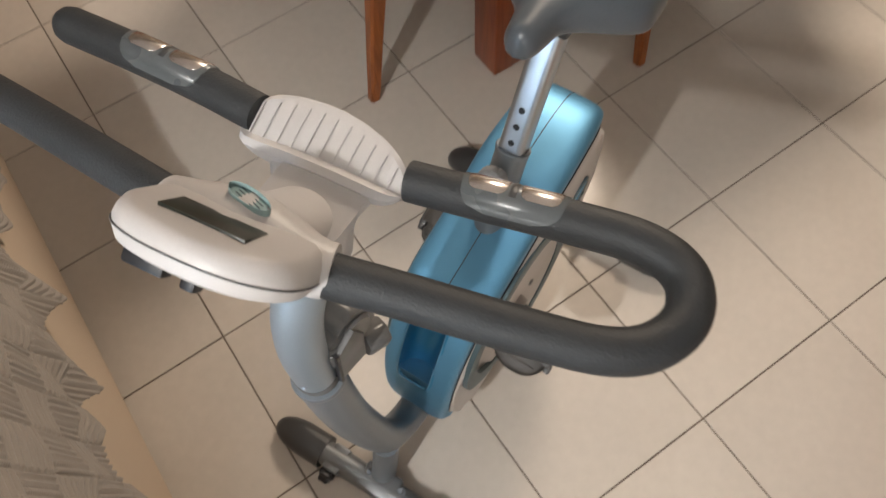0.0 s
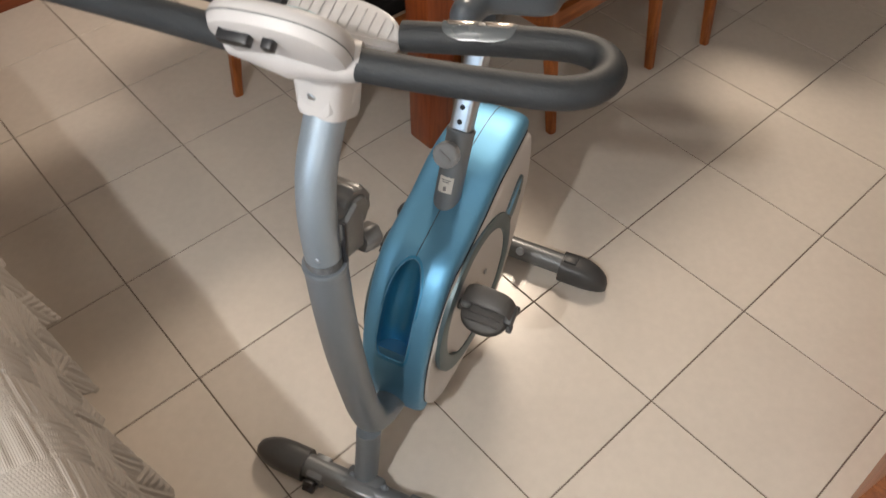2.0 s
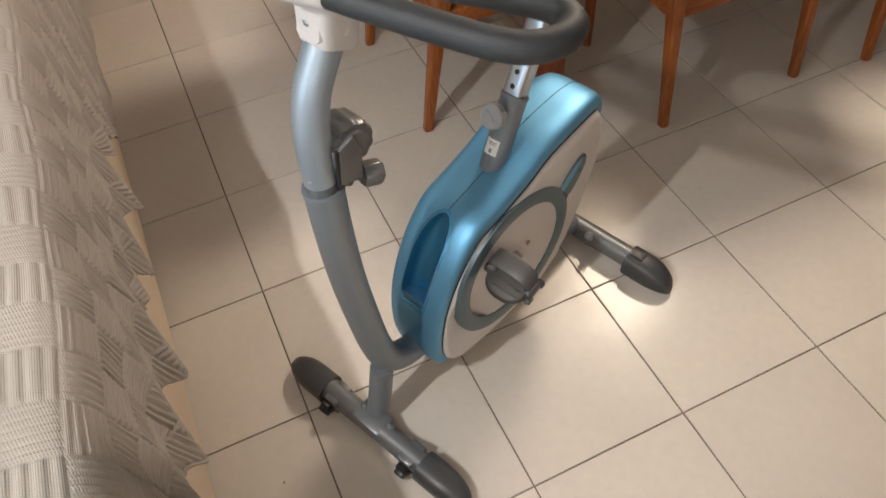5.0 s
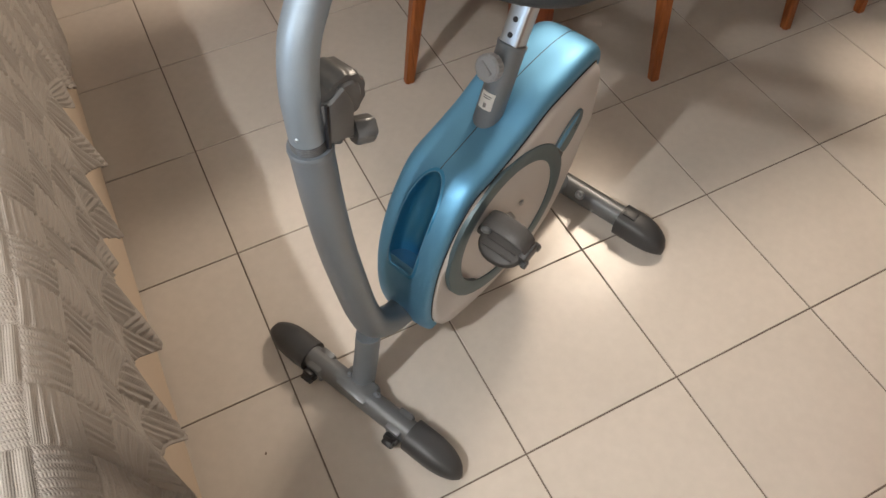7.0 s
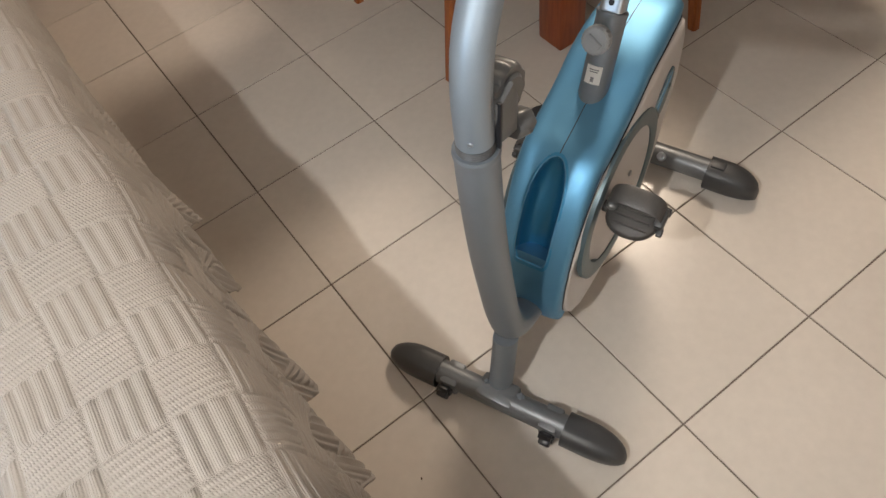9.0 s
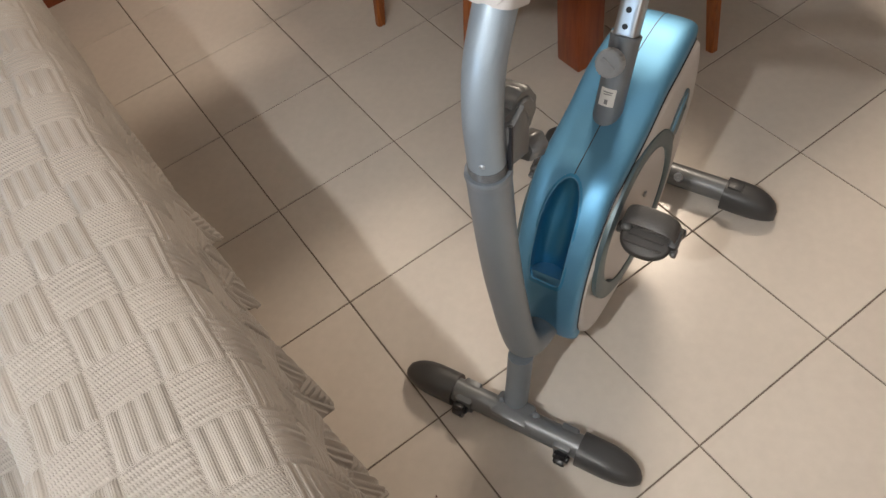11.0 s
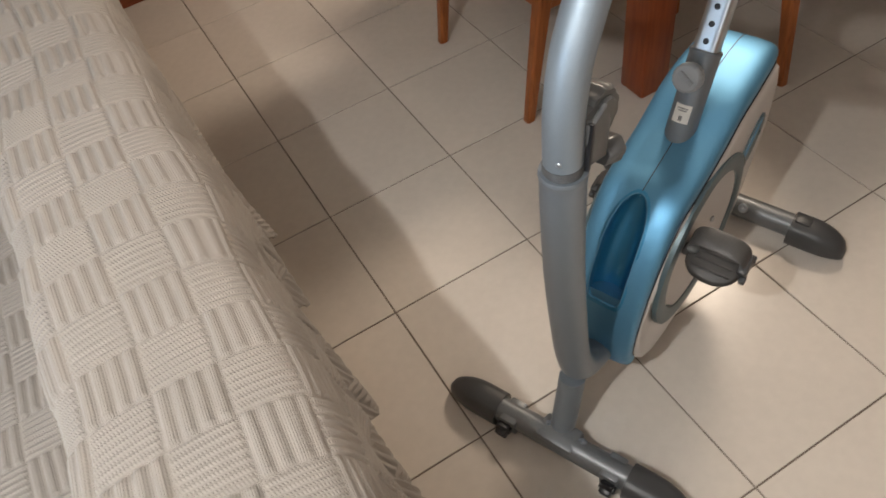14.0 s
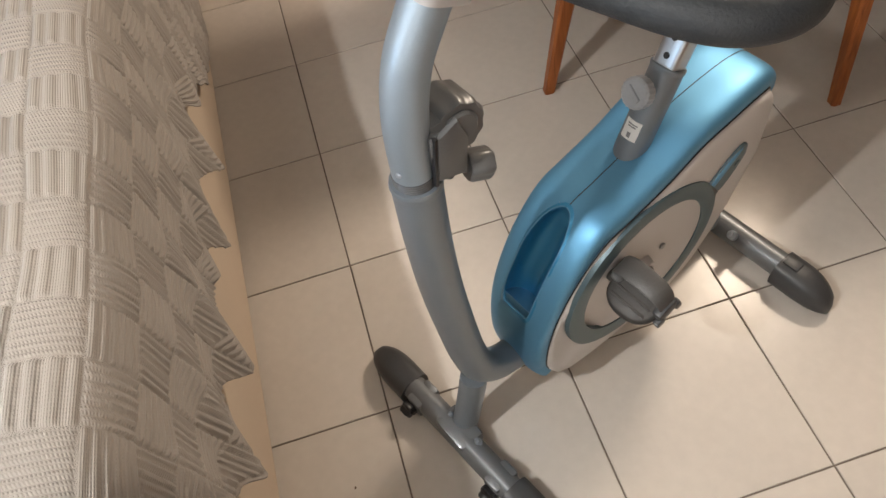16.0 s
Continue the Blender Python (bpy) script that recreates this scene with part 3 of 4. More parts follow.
def band():
    loops = []
    m = 73
    for i in range(len(line)):
        p, nrm = band_station(i)
        w, fall = band_half(i)
        loop = []
        for k in range(m):
            a = -math.pi / 2 + math.pi * k / (m - 1)
            y = w * math.copysign(abs(math.sin(a)) ** EY, math.sin(a))
            drop = fall * (1 - abs(math.cos(a)) ** EC)
            loop.append(p - nrm * drop + Vector((0, y, 0)))
        loops.append(loop)
    bm = bmesh.new()
    vs = [[bm.verts.new(q) for q in l] for l in loops]
    for r, (a, b) in enumerate(zip(vs, vs[1:])):
        for i in range(m - 1):
            y = sum(v.co.y for v in (a[i], a[i + 1], b[i + 1], b[i])) / 4
            f = (r + 0.5 - CUP_A) / (CUP_B - CUP_A)
            if 0.02 < f < 0.99 and abs(y) < 0.0352 * (1 if f < 0.5 else math.sqrt(max(0, 1 - (2 * f - 1) ** 2))):
                continue
            bm.faces.new((a[i], a[i + 1], b[i + 1], b[i]))
    bm.faces.new(vs[0])
    bm.faces.new(vs[-1])
    return bm


housing = part("housing", band(), BLUE, bike, "metallic blue plastic top cover")

# white side shells, following the band's lower edge
for s in (-1, 1):
    top = []
    for i in range(0, len(line), 5):
        p, nrm = band_station(i)
        w, fall = band_half(i)
        q = p - nrm * (fall - 0.002)
        top.append((q.x, q.z))
    low_edge = [(0.735, 0.40), (0.712, 0.35), (0.682, 0.275), (0.645, 0.210), (0.60, 0.152), (0.545, 0.116), (0.47, 0.099), (0.38, 0.096), (0.30, 0.103), (0.235, 0.116)]
    outline = top + low_edge
    bm = bmesh.new()
    cx, cz = 0.45, 0.33
    loops = []
    for f, y in ((0.985, 0.0415), (1.0, 0.043), (1.0, 0.047), (0.995, 0.066), (0.975, 0.079), (0.93, 0.0845), (0.80, 0.0865), (0.5, 0.087)):
        loops.append([(cx + (x - cx) * f, s * min(y, 0.062 + 0.3 * max(0, x - 0.15)), cz + (z - cz) * f) for x, z in outline])
    vs = [[bm.verts.new(q) for q in l] for l in loops]
    n = len(outline)
    for a, b in zip(vs, vs[1:]):
        for i in range(n):
            bm.faces.new((a[i], a[(i + 1) % n], b[(i + 1) % n], b[i]))
    bm.faces.new(vs[-1])
    shell = part("side_shell", bm, WHITE, housing, "white plastic side shell", sharp=60)
    # ring on the side
    ring_loops = []
    for k in range(64):
        a = 2 * math.pi * k / 64
        c, q = math.cos(a), math.sin(a)
        ring_loops.append([(0.418 + r * 1.02 * c, s * y, 0.318 + r * 0.97 * q) for r, y in ((0.188, 0.080), (0.187, 0.0895), (0.180, 0.0915), (0.158, 0.0915), (0.150, 0.0895), (0.149, 0.080))])
    part("side_ring", rings(bmesh.new(), ring_loops, closed=True), TEAL_GREY, shell, "teal grey plastic ring")
    hub = part("crank_hub", merge(cylinder((0.418, s * 0.080, 0.318), (0.418, s * 0.100, 0.318), 0.022, 0.018)), WHITE, shell)
    part("screw", cylinder((0.467, s * 0.085, 0.333), (0.467, s * 0.0895, 0.333), 0.007, sides=14), PALE_GREY, shell)
    tail = [(0.568, 0.424), (0.592, 0.446), (0.626, 0.468), (0.648, 0.473), (0.662, 0.460), (0.658, 0.436), (0.634, 0.402), (0.606, 0.378)]
    tail = [(p.x, p.z) for p in smooth_path([(x, 0, z) for x, z in tail], 4)]
    y0, y1 = sorted((s * 0.078, s * 0.0915))
    tail_part = part("tail_inlay", slab_outline(tail, y0, y1, 0.003), TEAL_GREY, shell, "teal grey inlay beside the ring", sharp=60)
    stripe = [(0.572, 0.424), (0.596, 0.445), (0.626, 0.463), (0.646, 0.468), (0.640, 0.455), (0.610, 0.430), (0.584, 0.408)]
    y0, y1 = sorted((s * 0.088, s * 0.0925))
    part("stripe", slab_outline(stripe, y0, y1, 0.0015), BLUE, tail_part, "blue stripe")
    gap = [(0.553, 0.428), (0.566, 0.425), (0.606, 0.377), (0.600, 0.366)]
    y0, y1 = sorted((s * 0.080, s * 0.0905))
    part("ring_gap", slab_outline(gap, y0, y1, 0.001), BLACK, shell)
    part("inlay_stud", cylinder((0.640, s * 0.088, 0.430), (0.640, s * 0.0935, 0.430), 0.007, sides=16), TEAL_GREY, shell)


# white belly between the two shells
belly = bmesh.new()
under = smooth_path([(x, 0, z) for x, z in low_edge], 3)
rings(belly, [[p + Vector((0, -0.0445, 0.001)), p + Vector((0, 0.0445, 0.001)), p + Vector((0, 0.0445, 0.005)), p + Vector((0, -0.0445, 0.005))] for p in under])
part("belly", belly, WHITE, housing)

# dark joint between the blue cover and each white shell
for s in (-1, 1):
    joint = []
    for i in range(6, len(line)):
        p, nrm = band_station(i)
        w, fall = band_half(i)
        joint.append(p - nrm * (fall + 0.0004) + Vector((0, s * (w + 0.0002), 0)))
    part("joint_line", tube(joint, 0.0019, 6, 1, exact=True), BLACK, housing)


# bottle recess in the blue nose
def recess():
    bm = bmesh.new()
    n = 28
    loops = []
    ia, ib = CUP_A, CUP_B
    def surf(f, y):
        t = ia + (ib - ia) * f
        i = int(min(len(line) - 2, t))
        p = band_station(i)[0].lerp(band_station(i + 1)[0], t - i)
        _, nrm = band_station(i)
        w, fall = band_half(i)
        k = min(0.999, abs(y) / w) ** (1 / EY)
        drop = fall * (1 - (1 - k * k) ** (EC / 2))
        return p - nrm * drop + Vector((0, y, 0)), nrm
    rim = []
    for k in range(n):
        a = 2 * math.pi * k / n
        c, q = math.cos(a), math.sin(a)
        f = 0.5 + 0.5 * q
        wide = 0.035
        y = wide * c
        if q < 0:
            f = 0.5 - 0.5 * abs(q) ** 0.35
            y = wide * math.copysign(abs(c) ** 0.25, c)
        rim.append((f, y))
    for scale, lift in ((1.17, -0.0006), (1.13, 0.0006), (1.06, 0.0010), (1.03, 0.0020), (1.0, 0.0016), (0.97, -0.002)):
        loop = []
        for f, y in rim:
            p, nrm = surf(0.5 + (f - 0.5) * min(scale, 1.09), y * scale)
            loop.append(p + nrm * lift)
        loops.append(loop)
    rings(bm, loops, cap=False)
    # the hollow itself: a channel that runs out to nothing at the top and ends on a level shelf
    rows, cols = 30, 20
    grid = []
    for r in range(rows + 1):
        f = 0.012 + 0.975 * r / rows
        wide = 0.0345 * (1 if f < 0.5 else math.sqrt(max(0.0, 1 - (2 * f - 1) ** 2)))
        row = []
        for k in range(cols + 1):
            a = math.pi * k / cols
            p, nrm = surf(f, -wide * math.cos(a))
            row.append(bm.verts.new(p - nrm * (0.001 + 1.15 * wide * math.sin(a) ** 0.8)))
        grid.append(row)
    for a, b in zip(grid, grid[1:]):
        for k in range(cols):
            bm.faces.new((a[k], a[k + 1], b[k + 1], b[k]))
    return bm


part("bottle_recess", recess(), DEEP_BLUE, housing, "deep blue moulded bottle recess")
p0, n0 = band_station(CUP_A + 2)
d0 = Vector((n0.z, 0, -n0.x))
part("recess_floor", rings(bmesh.new(), [[p0 + d0 * h + Vector((0, 0.0345 * math.cos(a), 0)) - n0 * (0.0025 + 0.041 * math.sin(a)) for a in (math.pi * k / 20 for k in range(21))] for h in (-0.011, 0.005)]), BLUE, housing, "level shelf at the foot of the recess")
lip = []
for k in range(57):
    a = 2 * math.pi * k / 56
    c, q = math.cos(a), math.sin(a)
    f, y = 0.5 + 0.5 * q, 0.0355 * c
    if q < 0:
        f, y = 0.5 - 0.5 * abs(q) ** 0.35, 0.0355 * math.copysign(abs(c) ** 0.25, c)
    t = CUP_A + (CUP_B - CUP_A) * f
    i = int(t)
    w, fall = band_half(i)
    k2 = (abs(y) / w) ** (1 / EY)
    nrm = band_station(i)[1]
    lip.append(band_station(i)[0].lerp(band_station(i + 1)[0], t - i) - nrm * (fall * (1 - (1 - k2 * k2) ** (EC / 2)) - 0.0012) + Vector((0, y, 0)))
part("recess_rim", tube(lip, 0.0014, 8, 1, exact=True), BLUE, housing)
seam_pts = []
for i in range(70, len(line)):
    p, nrm = band_station(i)
    seam_pts.append(p + nrm * 0.0002)
part("seam", tube(seam_pts, 0.0009, 6, 1, exact=True), GREY_PLASTIC, housing)

# pedals and cranks
HUB, PEDAL = Vector((0.418, 0, 0.318)), Vector((0.326, 0, 0.400))
for s in (-1, 1):
    d = (PEDAL - HUB) * (1 if s < 0 else -1)
    a = HUB + Vector((0, s * 0.098, 0))
    b = HUB + d + Vector((0, s * 0.103, 0))
    crank = part("crank", tube([a, a.lerp(b, 0.5), b], [0.013, 0.0105, 0.0125], 18, 5, flat=0.75, dome=(True, True)), MID_GREY, bike, "grey crank arm")
    c = b + Vector((0, s * 0.044, -0.008))
    tilt = Matrix.Translation(c) @ Matrix.Rotation(radians(-20), 4, "Y")
    bm = lens_body(0.047, 0.052, -0.011, 0.006, 40, 2.3, 0.002)
    bm.transform(tilt)
    pedal = part("pedal", bm, PEDAL_GREY, crank, "worn dark grey plastic pedal")
    for x in (-0.024, -0.008, 0.008, 0.024):
        bm = box(x - 0.0022, x + 0.0022, -0.036, 0.036, 0.005, 0.0105, 0.0012, 1)
        bm.transform(tilt)
        part("tread_rib", bm, PEDAL_GREY, pedal)
    loops = []
    for k in range(25):
        t = math.pi * k / 24
        q = math.sin(t) ** 0.55 if 0 < k < 24 else 0.0
        y = -math.copysign(abs(math.cos(t)) ** 0.75, math.cos(t)) * 0.054
        x = 0.012 + 0.010 * q
        w = 0.0165 + 0.004 * math.sin(t)
        z = 0.000 + 0.043 * q
        up = Vector((0, y / 0.054 * 0.8, 0.35 + q)).normalized() * 0.0019
        p = Vector((x, y, z))
        e, g = Vector((w, 0, 0)), Vector((w - 0.004, 0, 0))
        loops.append([p - e, p - g + up, p + g + up, p + e, p + g - up, p - g - up])
    bm = rings(bmesh.new(), loops)
    bm.transform(tilt)
    part("strap", bm, STRAP, pedal, "grey rubber toe strap")
    bm = merge(box(-0.010, 0.032, s * 0.051 - 0.009, s * 0.051 + 0.009, -0.010, 0.018, 0.005), box(-0.020, -0.002, s * 0.056 - 0.006, s * 0.056 + 0.006, -0.014, 0.002, 0.003), box(0.024, 0.038, s * 0.055 - 0.007, s * 0.055 + 0.007, -0.016, 0.004, 0.003))
    bm.transform(tilt)
    part("strap_peg", bm, GREY_PLASTIC, pedal, "dark strap buckle at the pedal's end")
    bm = cylinder((0, -s * 0.060, 0), (0, -s * 0.048, 0), 0.012, sides=18)
    bm.transform(tilt)
    part("axle_boss", bm, PEDAL_GREY, pedal)

# rear stabiliser
part("rear_strut", tube([(0.56, 0, 0.12), (0.66, 0, 0.095), (0.78, 0, 0.055)], 0.030, 24), SILVER, bike)
rs = part("rear_stabilizer", tube([(0.790, -0.22, 0.045), (0.790, 0, 0.045), (0.790, 0.22, 0.045)], 0.029, 28), STEEL_DARK, bike, "grey painted steel cross tube")
for s in (-1, 1):
    part("end_cap", cap_end(s * 0.190, s * 0.322, 0.790, 0.080, 0.076), GREY_PLASTIC, rs, "dark grey plastic foot cap")
    part("cap_ridge", box(0.790 - 0.014, 0.790 + 0.014, s * 0.213 - 0.018, s * 0.213 + 0.018, 0.070, 0.0795, 0.003), GREY_PLASTIC, rs)
    part("bolt", merge(cylinder((0.770, s * 0.075, 0.06), (0.757, s * 0.075, 0.078), 0.011, sides=14), cylinder((0.762, s * 0.075, 0.072), (0.751, s * 0.075, 0.087), 0.007, 0.005, 12)), CHROME, rs, "domed steel bolt")

# seat post and saddle
sleeve_a, sleeve_b, post_b = Vector((0.430, 0, 0.508)), Vector((0.513, 0, 0.683)), Vector((0.622, 0, 0.893))
sl = part("seat_sleeve", tube([sleeve_a, sleeve_a.lerp(sleeve_b, 0.5), sleeve_b], 0.0275, 28, 4), SILVER, bike, "grey painted seat post sleeve")
part("sleeve_rim", tube([sleeve_b - Vector((0.003, 0, 0.006)), sleeve_b, sleeve_b + Vector((0.001, 0, 0.002))], [0.0280, 0.0292, 0.0278], 28, 3), SILVER, sl)
axis = (sleeve_b - sleeve_a).normalized()
foot_c = sleeve_a.lerp(sleeve_b, 0.125)
part("sleeve_opening", tube([foot_c + Vector((0.0330 * math.cos(a), 0.0305 * math.sin(a), 0.0095 * math.cos(a))) for a in (2 * math.pi * k / 40 for k in range(41))], 0.0026, 8, 1, side_hint=(0, 0, 1), exact=True), BLACK, sl)
fwd = Vector((-axis.z, 0, axis.x))
k0 = sleeve_a.lerp(sleeve_b, 0.80)
part("seat_knob", merge(cylinder(k0 + fwd * 0.015, k0 + fwd * 0.045, 0.012, sides=16), ribbed(k0 + fwd * 0.044, k0 + fwd * 0.066, 0.0260, 20, 0.05, 4)), PALE_GREY, sl, "pale grey plastic adjusting knob")
bm = box(-0.004, 0.004, -0.015, 0.015, -0.003, 0.003, 0.0015)
bm.transform(Matrix.Translation(k0 + fwd * 0.067) @ fwd.to_track_quat("Z", "Y").to_matrix().to_4x4() @ Matrix.Rotation(radians(60), 4, "Z"))
part("knob_grip", bm, PALE_GREY, sl)
s0 = sleeve_a.lerp(sleeve_b, 0.43)
lab = part("warning_label", rings(bmesh.new(), [[s0 + axis * h + (fwd * math.cos(a) + Vector((0, math.sin(a), 0))) * r for a, r in [(-0.55 + 1.1 * k / 6, 0.0283) for k in range(7)] + [(0.55 - 1.1 * k / 6, 0.0272) for k in range(7)]] for h in (-0.017, 0.017)]), PAPER, sl, "white printed warning label")
for h, wd in ((0.010, 0.75), (0.006, 0.6), (-0.008, 0.25)):
    part("print_bar", rings(bmesh.new(), [[s0 + axis * (h + dh) + (fwd * math.cos(a) + Vector((0, math.sin(a), 0))) * r for a, r in [(0.45 * wd * (-1 + 2 * k / 4), 0.0286) for k in range(5)] + [(0.45 * wd * (1 - 2 * k / 4), 0.0280) for k in range(5)]] for dh in ((-0.001, 0.001) if h > 0 else (-0.005, 0.004))]), INK, lab)
pax = (post_b - sleeve_b).normalized()
pf = Vector((-pax.z, 0, pax.x))
squarish = [(math.copysign(abs(math.cos(a)) ** 0.42, math.cos(a)), math.copysign(abs(math.sin(a)) ** 0.42, math.sin(a))) for a in (2 * math.pi * k / 40 for k in range(40))]
sp = part("seat_post", rings(bmesh.new(), [[c + pf * (0.0205 * u) + Vector((0, 0.0215 * v, 0)) for u, v in squarish] for c in (sleeve_b - pax * 0.03, sleeve_b.lerp(post_b, 0.5), post_b)]), CHROME, bike, "bright square-edged seat post with adjusting holes", sharp=60)
for k in range(3):
    c = sleeve_b + pax * (0.018 + 0.029 * k)
    part("adjusting_hole", cylinder(c + pf * 0.0195, c + pf * 0.0211, 0.0054, sides=14, bevel=0.0004), BLACK, sp)


def saddle():
    """A broad padded saddle: ridged narrow nose, two drooping rear lobes."""
    n, m = 40, 48
    loops = []
    ease = lambda u: (lambda v: v * v * (3 - 2 * v))(min(1, max(0, u)))
    for i in range(n):
        t = i / (n - 1)
        x = 0.488 + 0.247 * t
        k = ease((t - 0.22) / 0.42)
        w = 0.021 + 0.014 * min(1, t / 0.3) + 0.088 * k
        end = 1
        if t < 0.09:
            end = math.sqrt(max(0.01, 1 - (1 - t / 0.09) ** 2))
        if t > 0.78:
            end = math.sqrt(max(0.006, 1 - ((t - 0.78) / 0.22) ** 2.2))
        z_edge = 0.938 - 0.030 * k
        z_top = 0.966
        z_low = 0.919 - 0.030 * k
        z_mid = 0.93
        p = 1.15 - 0.45 * k
        loop = []
        for j in range(m):
            a = 2 * math.pi * j / m
            c, q = math.cos(a), math.sin(a)
            y = w * end * math.copysign(abs(c) ** (0.95 - 0.25 * k), c)
            if q >= 0:
                z = z_edge + (z_top - z_edge) * q ** p
                z += k * (0.009 * math.exp(-((abs(y) - 0.055) / 0.034) ** 2) - 0.010 * math.exp(-(y / 0.017) ** 2) * ease((t - 0.45) / 0.3)) * q
            else:
                z = z_edge - (z_edge - z_low) * abs(q) ** 0.6
            z = z_mid - 0.005 + (z - z_mid) * (end if t < 0.5 else 0.25 + 0.75 * end)
            loop.append((x, y, z))
        loops.append(loop)
    return rings(bmesh.new(), loops)


sd = part("saddle", saddle(), VINYL, bike, "grey vinyl padded saddle", sharp=80)
part("saddle_clamp", box(0.585, 0.640, -0.03, 0.03, 0.872, 0.900, 0.006), GREY_PLASTIC, sd)


# ---------------------------------------------------------------- sofa and throw
SX, ST = -0.247, 0.765       # back face and top of the sofa's back
sofa = empty("sofa", pose(0, 0, 0), "cream fabric sofa with its back to the exercise bike", "sofa")
part("back_rest", box(-0.525, SX, -1.35, 2.10, 0.006, ST - 0.012, 0.062, 6), SOFA_CLOTH, sofa, "cream fabric back of the sofa")
part("seat_base", box(-1.18, -0.48, -1.35, 2.10, 0.05, 0.30, 0.02, 2), SOFA_CLOTH, sofa)
for k in range(3):
    y0 = -1.12 + k * 0.99
    part("seat_cushion", box(-1.20, -0.49, y0 + 0.005, y0 + 0.985, 0.30, 0.445, 0.035, 3), SOFA_CLOTH, sofa)
for y0, y1 in ((-1.36, -1.125), (1.865, 2.105)):
    part("arm_rest", box(-1.20, -0.527, y0, y1, 0.03, 0.60, 0.04, 3), SOFA_CLOTH, sofa)


def throw_mesh(hem_only):
    """A heavy knitted throw over the sofa's back: basket-weave squares in relief, loose folds at the hem."""
    yv = np.arange(-1.10, 1.92, 0.0028)
    # the cross-section of the cover, from the hem on the bike's side over the top to the seat
    path = [(SX + 0.010, 0.364), (SX + 0.010, 0.50), (SX + 0.008, 0.64), (SX + 0.003, 0.715), (SX - 0.007, 0.755), (SX - 0.023, 0.779), (SX - 0.05, 0.792), (-0.375, 0.800), (-0.475, 0.797), (-0.517, 0.788), (-0.537, 0.765), (-0.545, 0.70), (-0.547, 0.56), (-0.555, 0.475), (-0.585, 0.458), (-0.95, 0.456)]
    pts = np.array(path)
    seg = np.r_[0, np.cumsum(np.hypot(*np.diff(pts, axis=0).T))]
    wv = np.arange(0, seg[-1], 0.0028)
    px, pz = np.interp(wv, seg, pts[:, 0]), np.interp(wv, seg, pts[:, 1])
    k = np.ones(13) / 13
    px[6:-6], pz[6:-6] = np.convolve(px, k, "valid"), np.convolve(pz, k, "valid")
    dx, dz = np.gradient(px), np.gradient(pz)
    ln = np.hypot(dx, dz)
    nx, nz = dz / ln, -dx / ln
    Yg, Wg = np.meshgrid(yv, wv, indexing="ij")
    # slow drift of the pattern, as cloth lies
    yy = Yg + 0.012 * np.sin(3.1 * Wg + 1.3 * Yg) + 0.006 * np.sin(9 * Wg + 4 * Yg)
    ww = Wg + 0.010 * np.sin(2.3 * Yg + 0.5) + 0.005 * np.sin(7.7 * Yg + 3 * Wg)
    B = 0.083
    iy, iw = np.floor(yy / B), np.floor(ww / B)
    fy, fw = yy / B - iy, ww / B - iw
    kind = (iy + iw) % 2
    side = np.clip((0.45 - Wg) / 0.04, 0, 1)             # deeper relief where the cloth hangs
    ribs_a = np.clip(1.9 * np.sin(np.pi * (4 + 2 * side) * fw) ** 2 - 0.35, 0, 1)      # four flat ribs, six where it hangs
    ribs_b = np.clip(1.3 * np.sin(np.pi * (7 - side) * fy) ** 2 - 0.05, 0, 1)      # five to seven finer rows across
    edge = np.clip(np.minimum(np.minimum(fy, 1 - fy), np.minimum(fw, 1 - fw)) / 0.07, 0, 1)
    relief = np.where(kind == 0, 0.0056 * ribs_a ** 0.7, (0.0026 + 0.0026 * side) * ribs_b) * (0.45 + 0.55 * edge) + 0.002 * edge
    relief = relief * (1 - 0.65 * np.exp(-((Wg - 0.415) / 0.045) ** 2))      # pulled smooth over the sofa's edge
    # folds: strongest at the hem, none on top
    down = np.clip((0.46 - Wg) / 0.46, 0, 1)
    fold = np.zeros_like(Yg)
    for y0, size in ((-0.95, 0.9), (-0.74, 1.0), (-0.52, 0.9), (-0.36, 1.0), (-0.185, 1.0), (0.0, 0.95), (0.185, 0.45), (0.285, 0.9), (0.49, 1.0), (0.70, 0.5), (0.90, 0.25)):
        crest = Yg - y0 - 0.42 * Wg                       # each fold runs up and away from its tip
        fold = np.maximum(fold, size * np.exp(-np.abs(crest / np.where(crest < 0, 0.030, 0.058)) ** 1.5))
    fold2 = 0.5 + 0.5 * np.sin(2 * np.pi * (Yg + 0.3 * Wg) / 0.41 + 1)
    out = 0.045 * down ** 1.9 * fold + 0.010 * down * fold2
    soft = 0.004 * np.sin(6.3 * Yg + 5 * Wg) * np.sin(4.1 * Yg - 7 * Wg + 1) + 0.004 * np.sin(17 * Yg + 9 * Wg)
    push = relief + out + soft * np.clip(Wg / 0.4, 0.3, 1)
    X = px[None, :] + nx[None, :] * push
    Z = pz[None, :] + nz[None, :] * push
    hem = 0.020 - 0.045 * fold + 0.006 * np.sin(2 * np.pi * yy / 0.080)
    Z = Z + (hem + 0.022) * np.clip(1 - Wg / 0.16, 0, 1) ** 1.2
    far = np.clip((Yg - 0.62) / 0.55, 0, 1)
    far = far * far * (3 - 2 * far)
    Z = Z - 0.27 * far * np.clip(1 - Wg / 0.36, 0, 1)
    Yq = Yg - 0.020 * down ** 2 * fold
    cut = int(0.082 / 0.0028)
    sl = slice(0, cut + 1) if hem_only else slice(cut, None)
    X, Yq, Z, kind, yy, ww = (g[:, sl] for g in (X, Yq, Z, kind, yy, ww))
    co = np.stack([X, Yq, Z], -1).reshape(-1, 3)
    a, b = X.shape
    idx = np.arange(a * b).reshape(a, b)
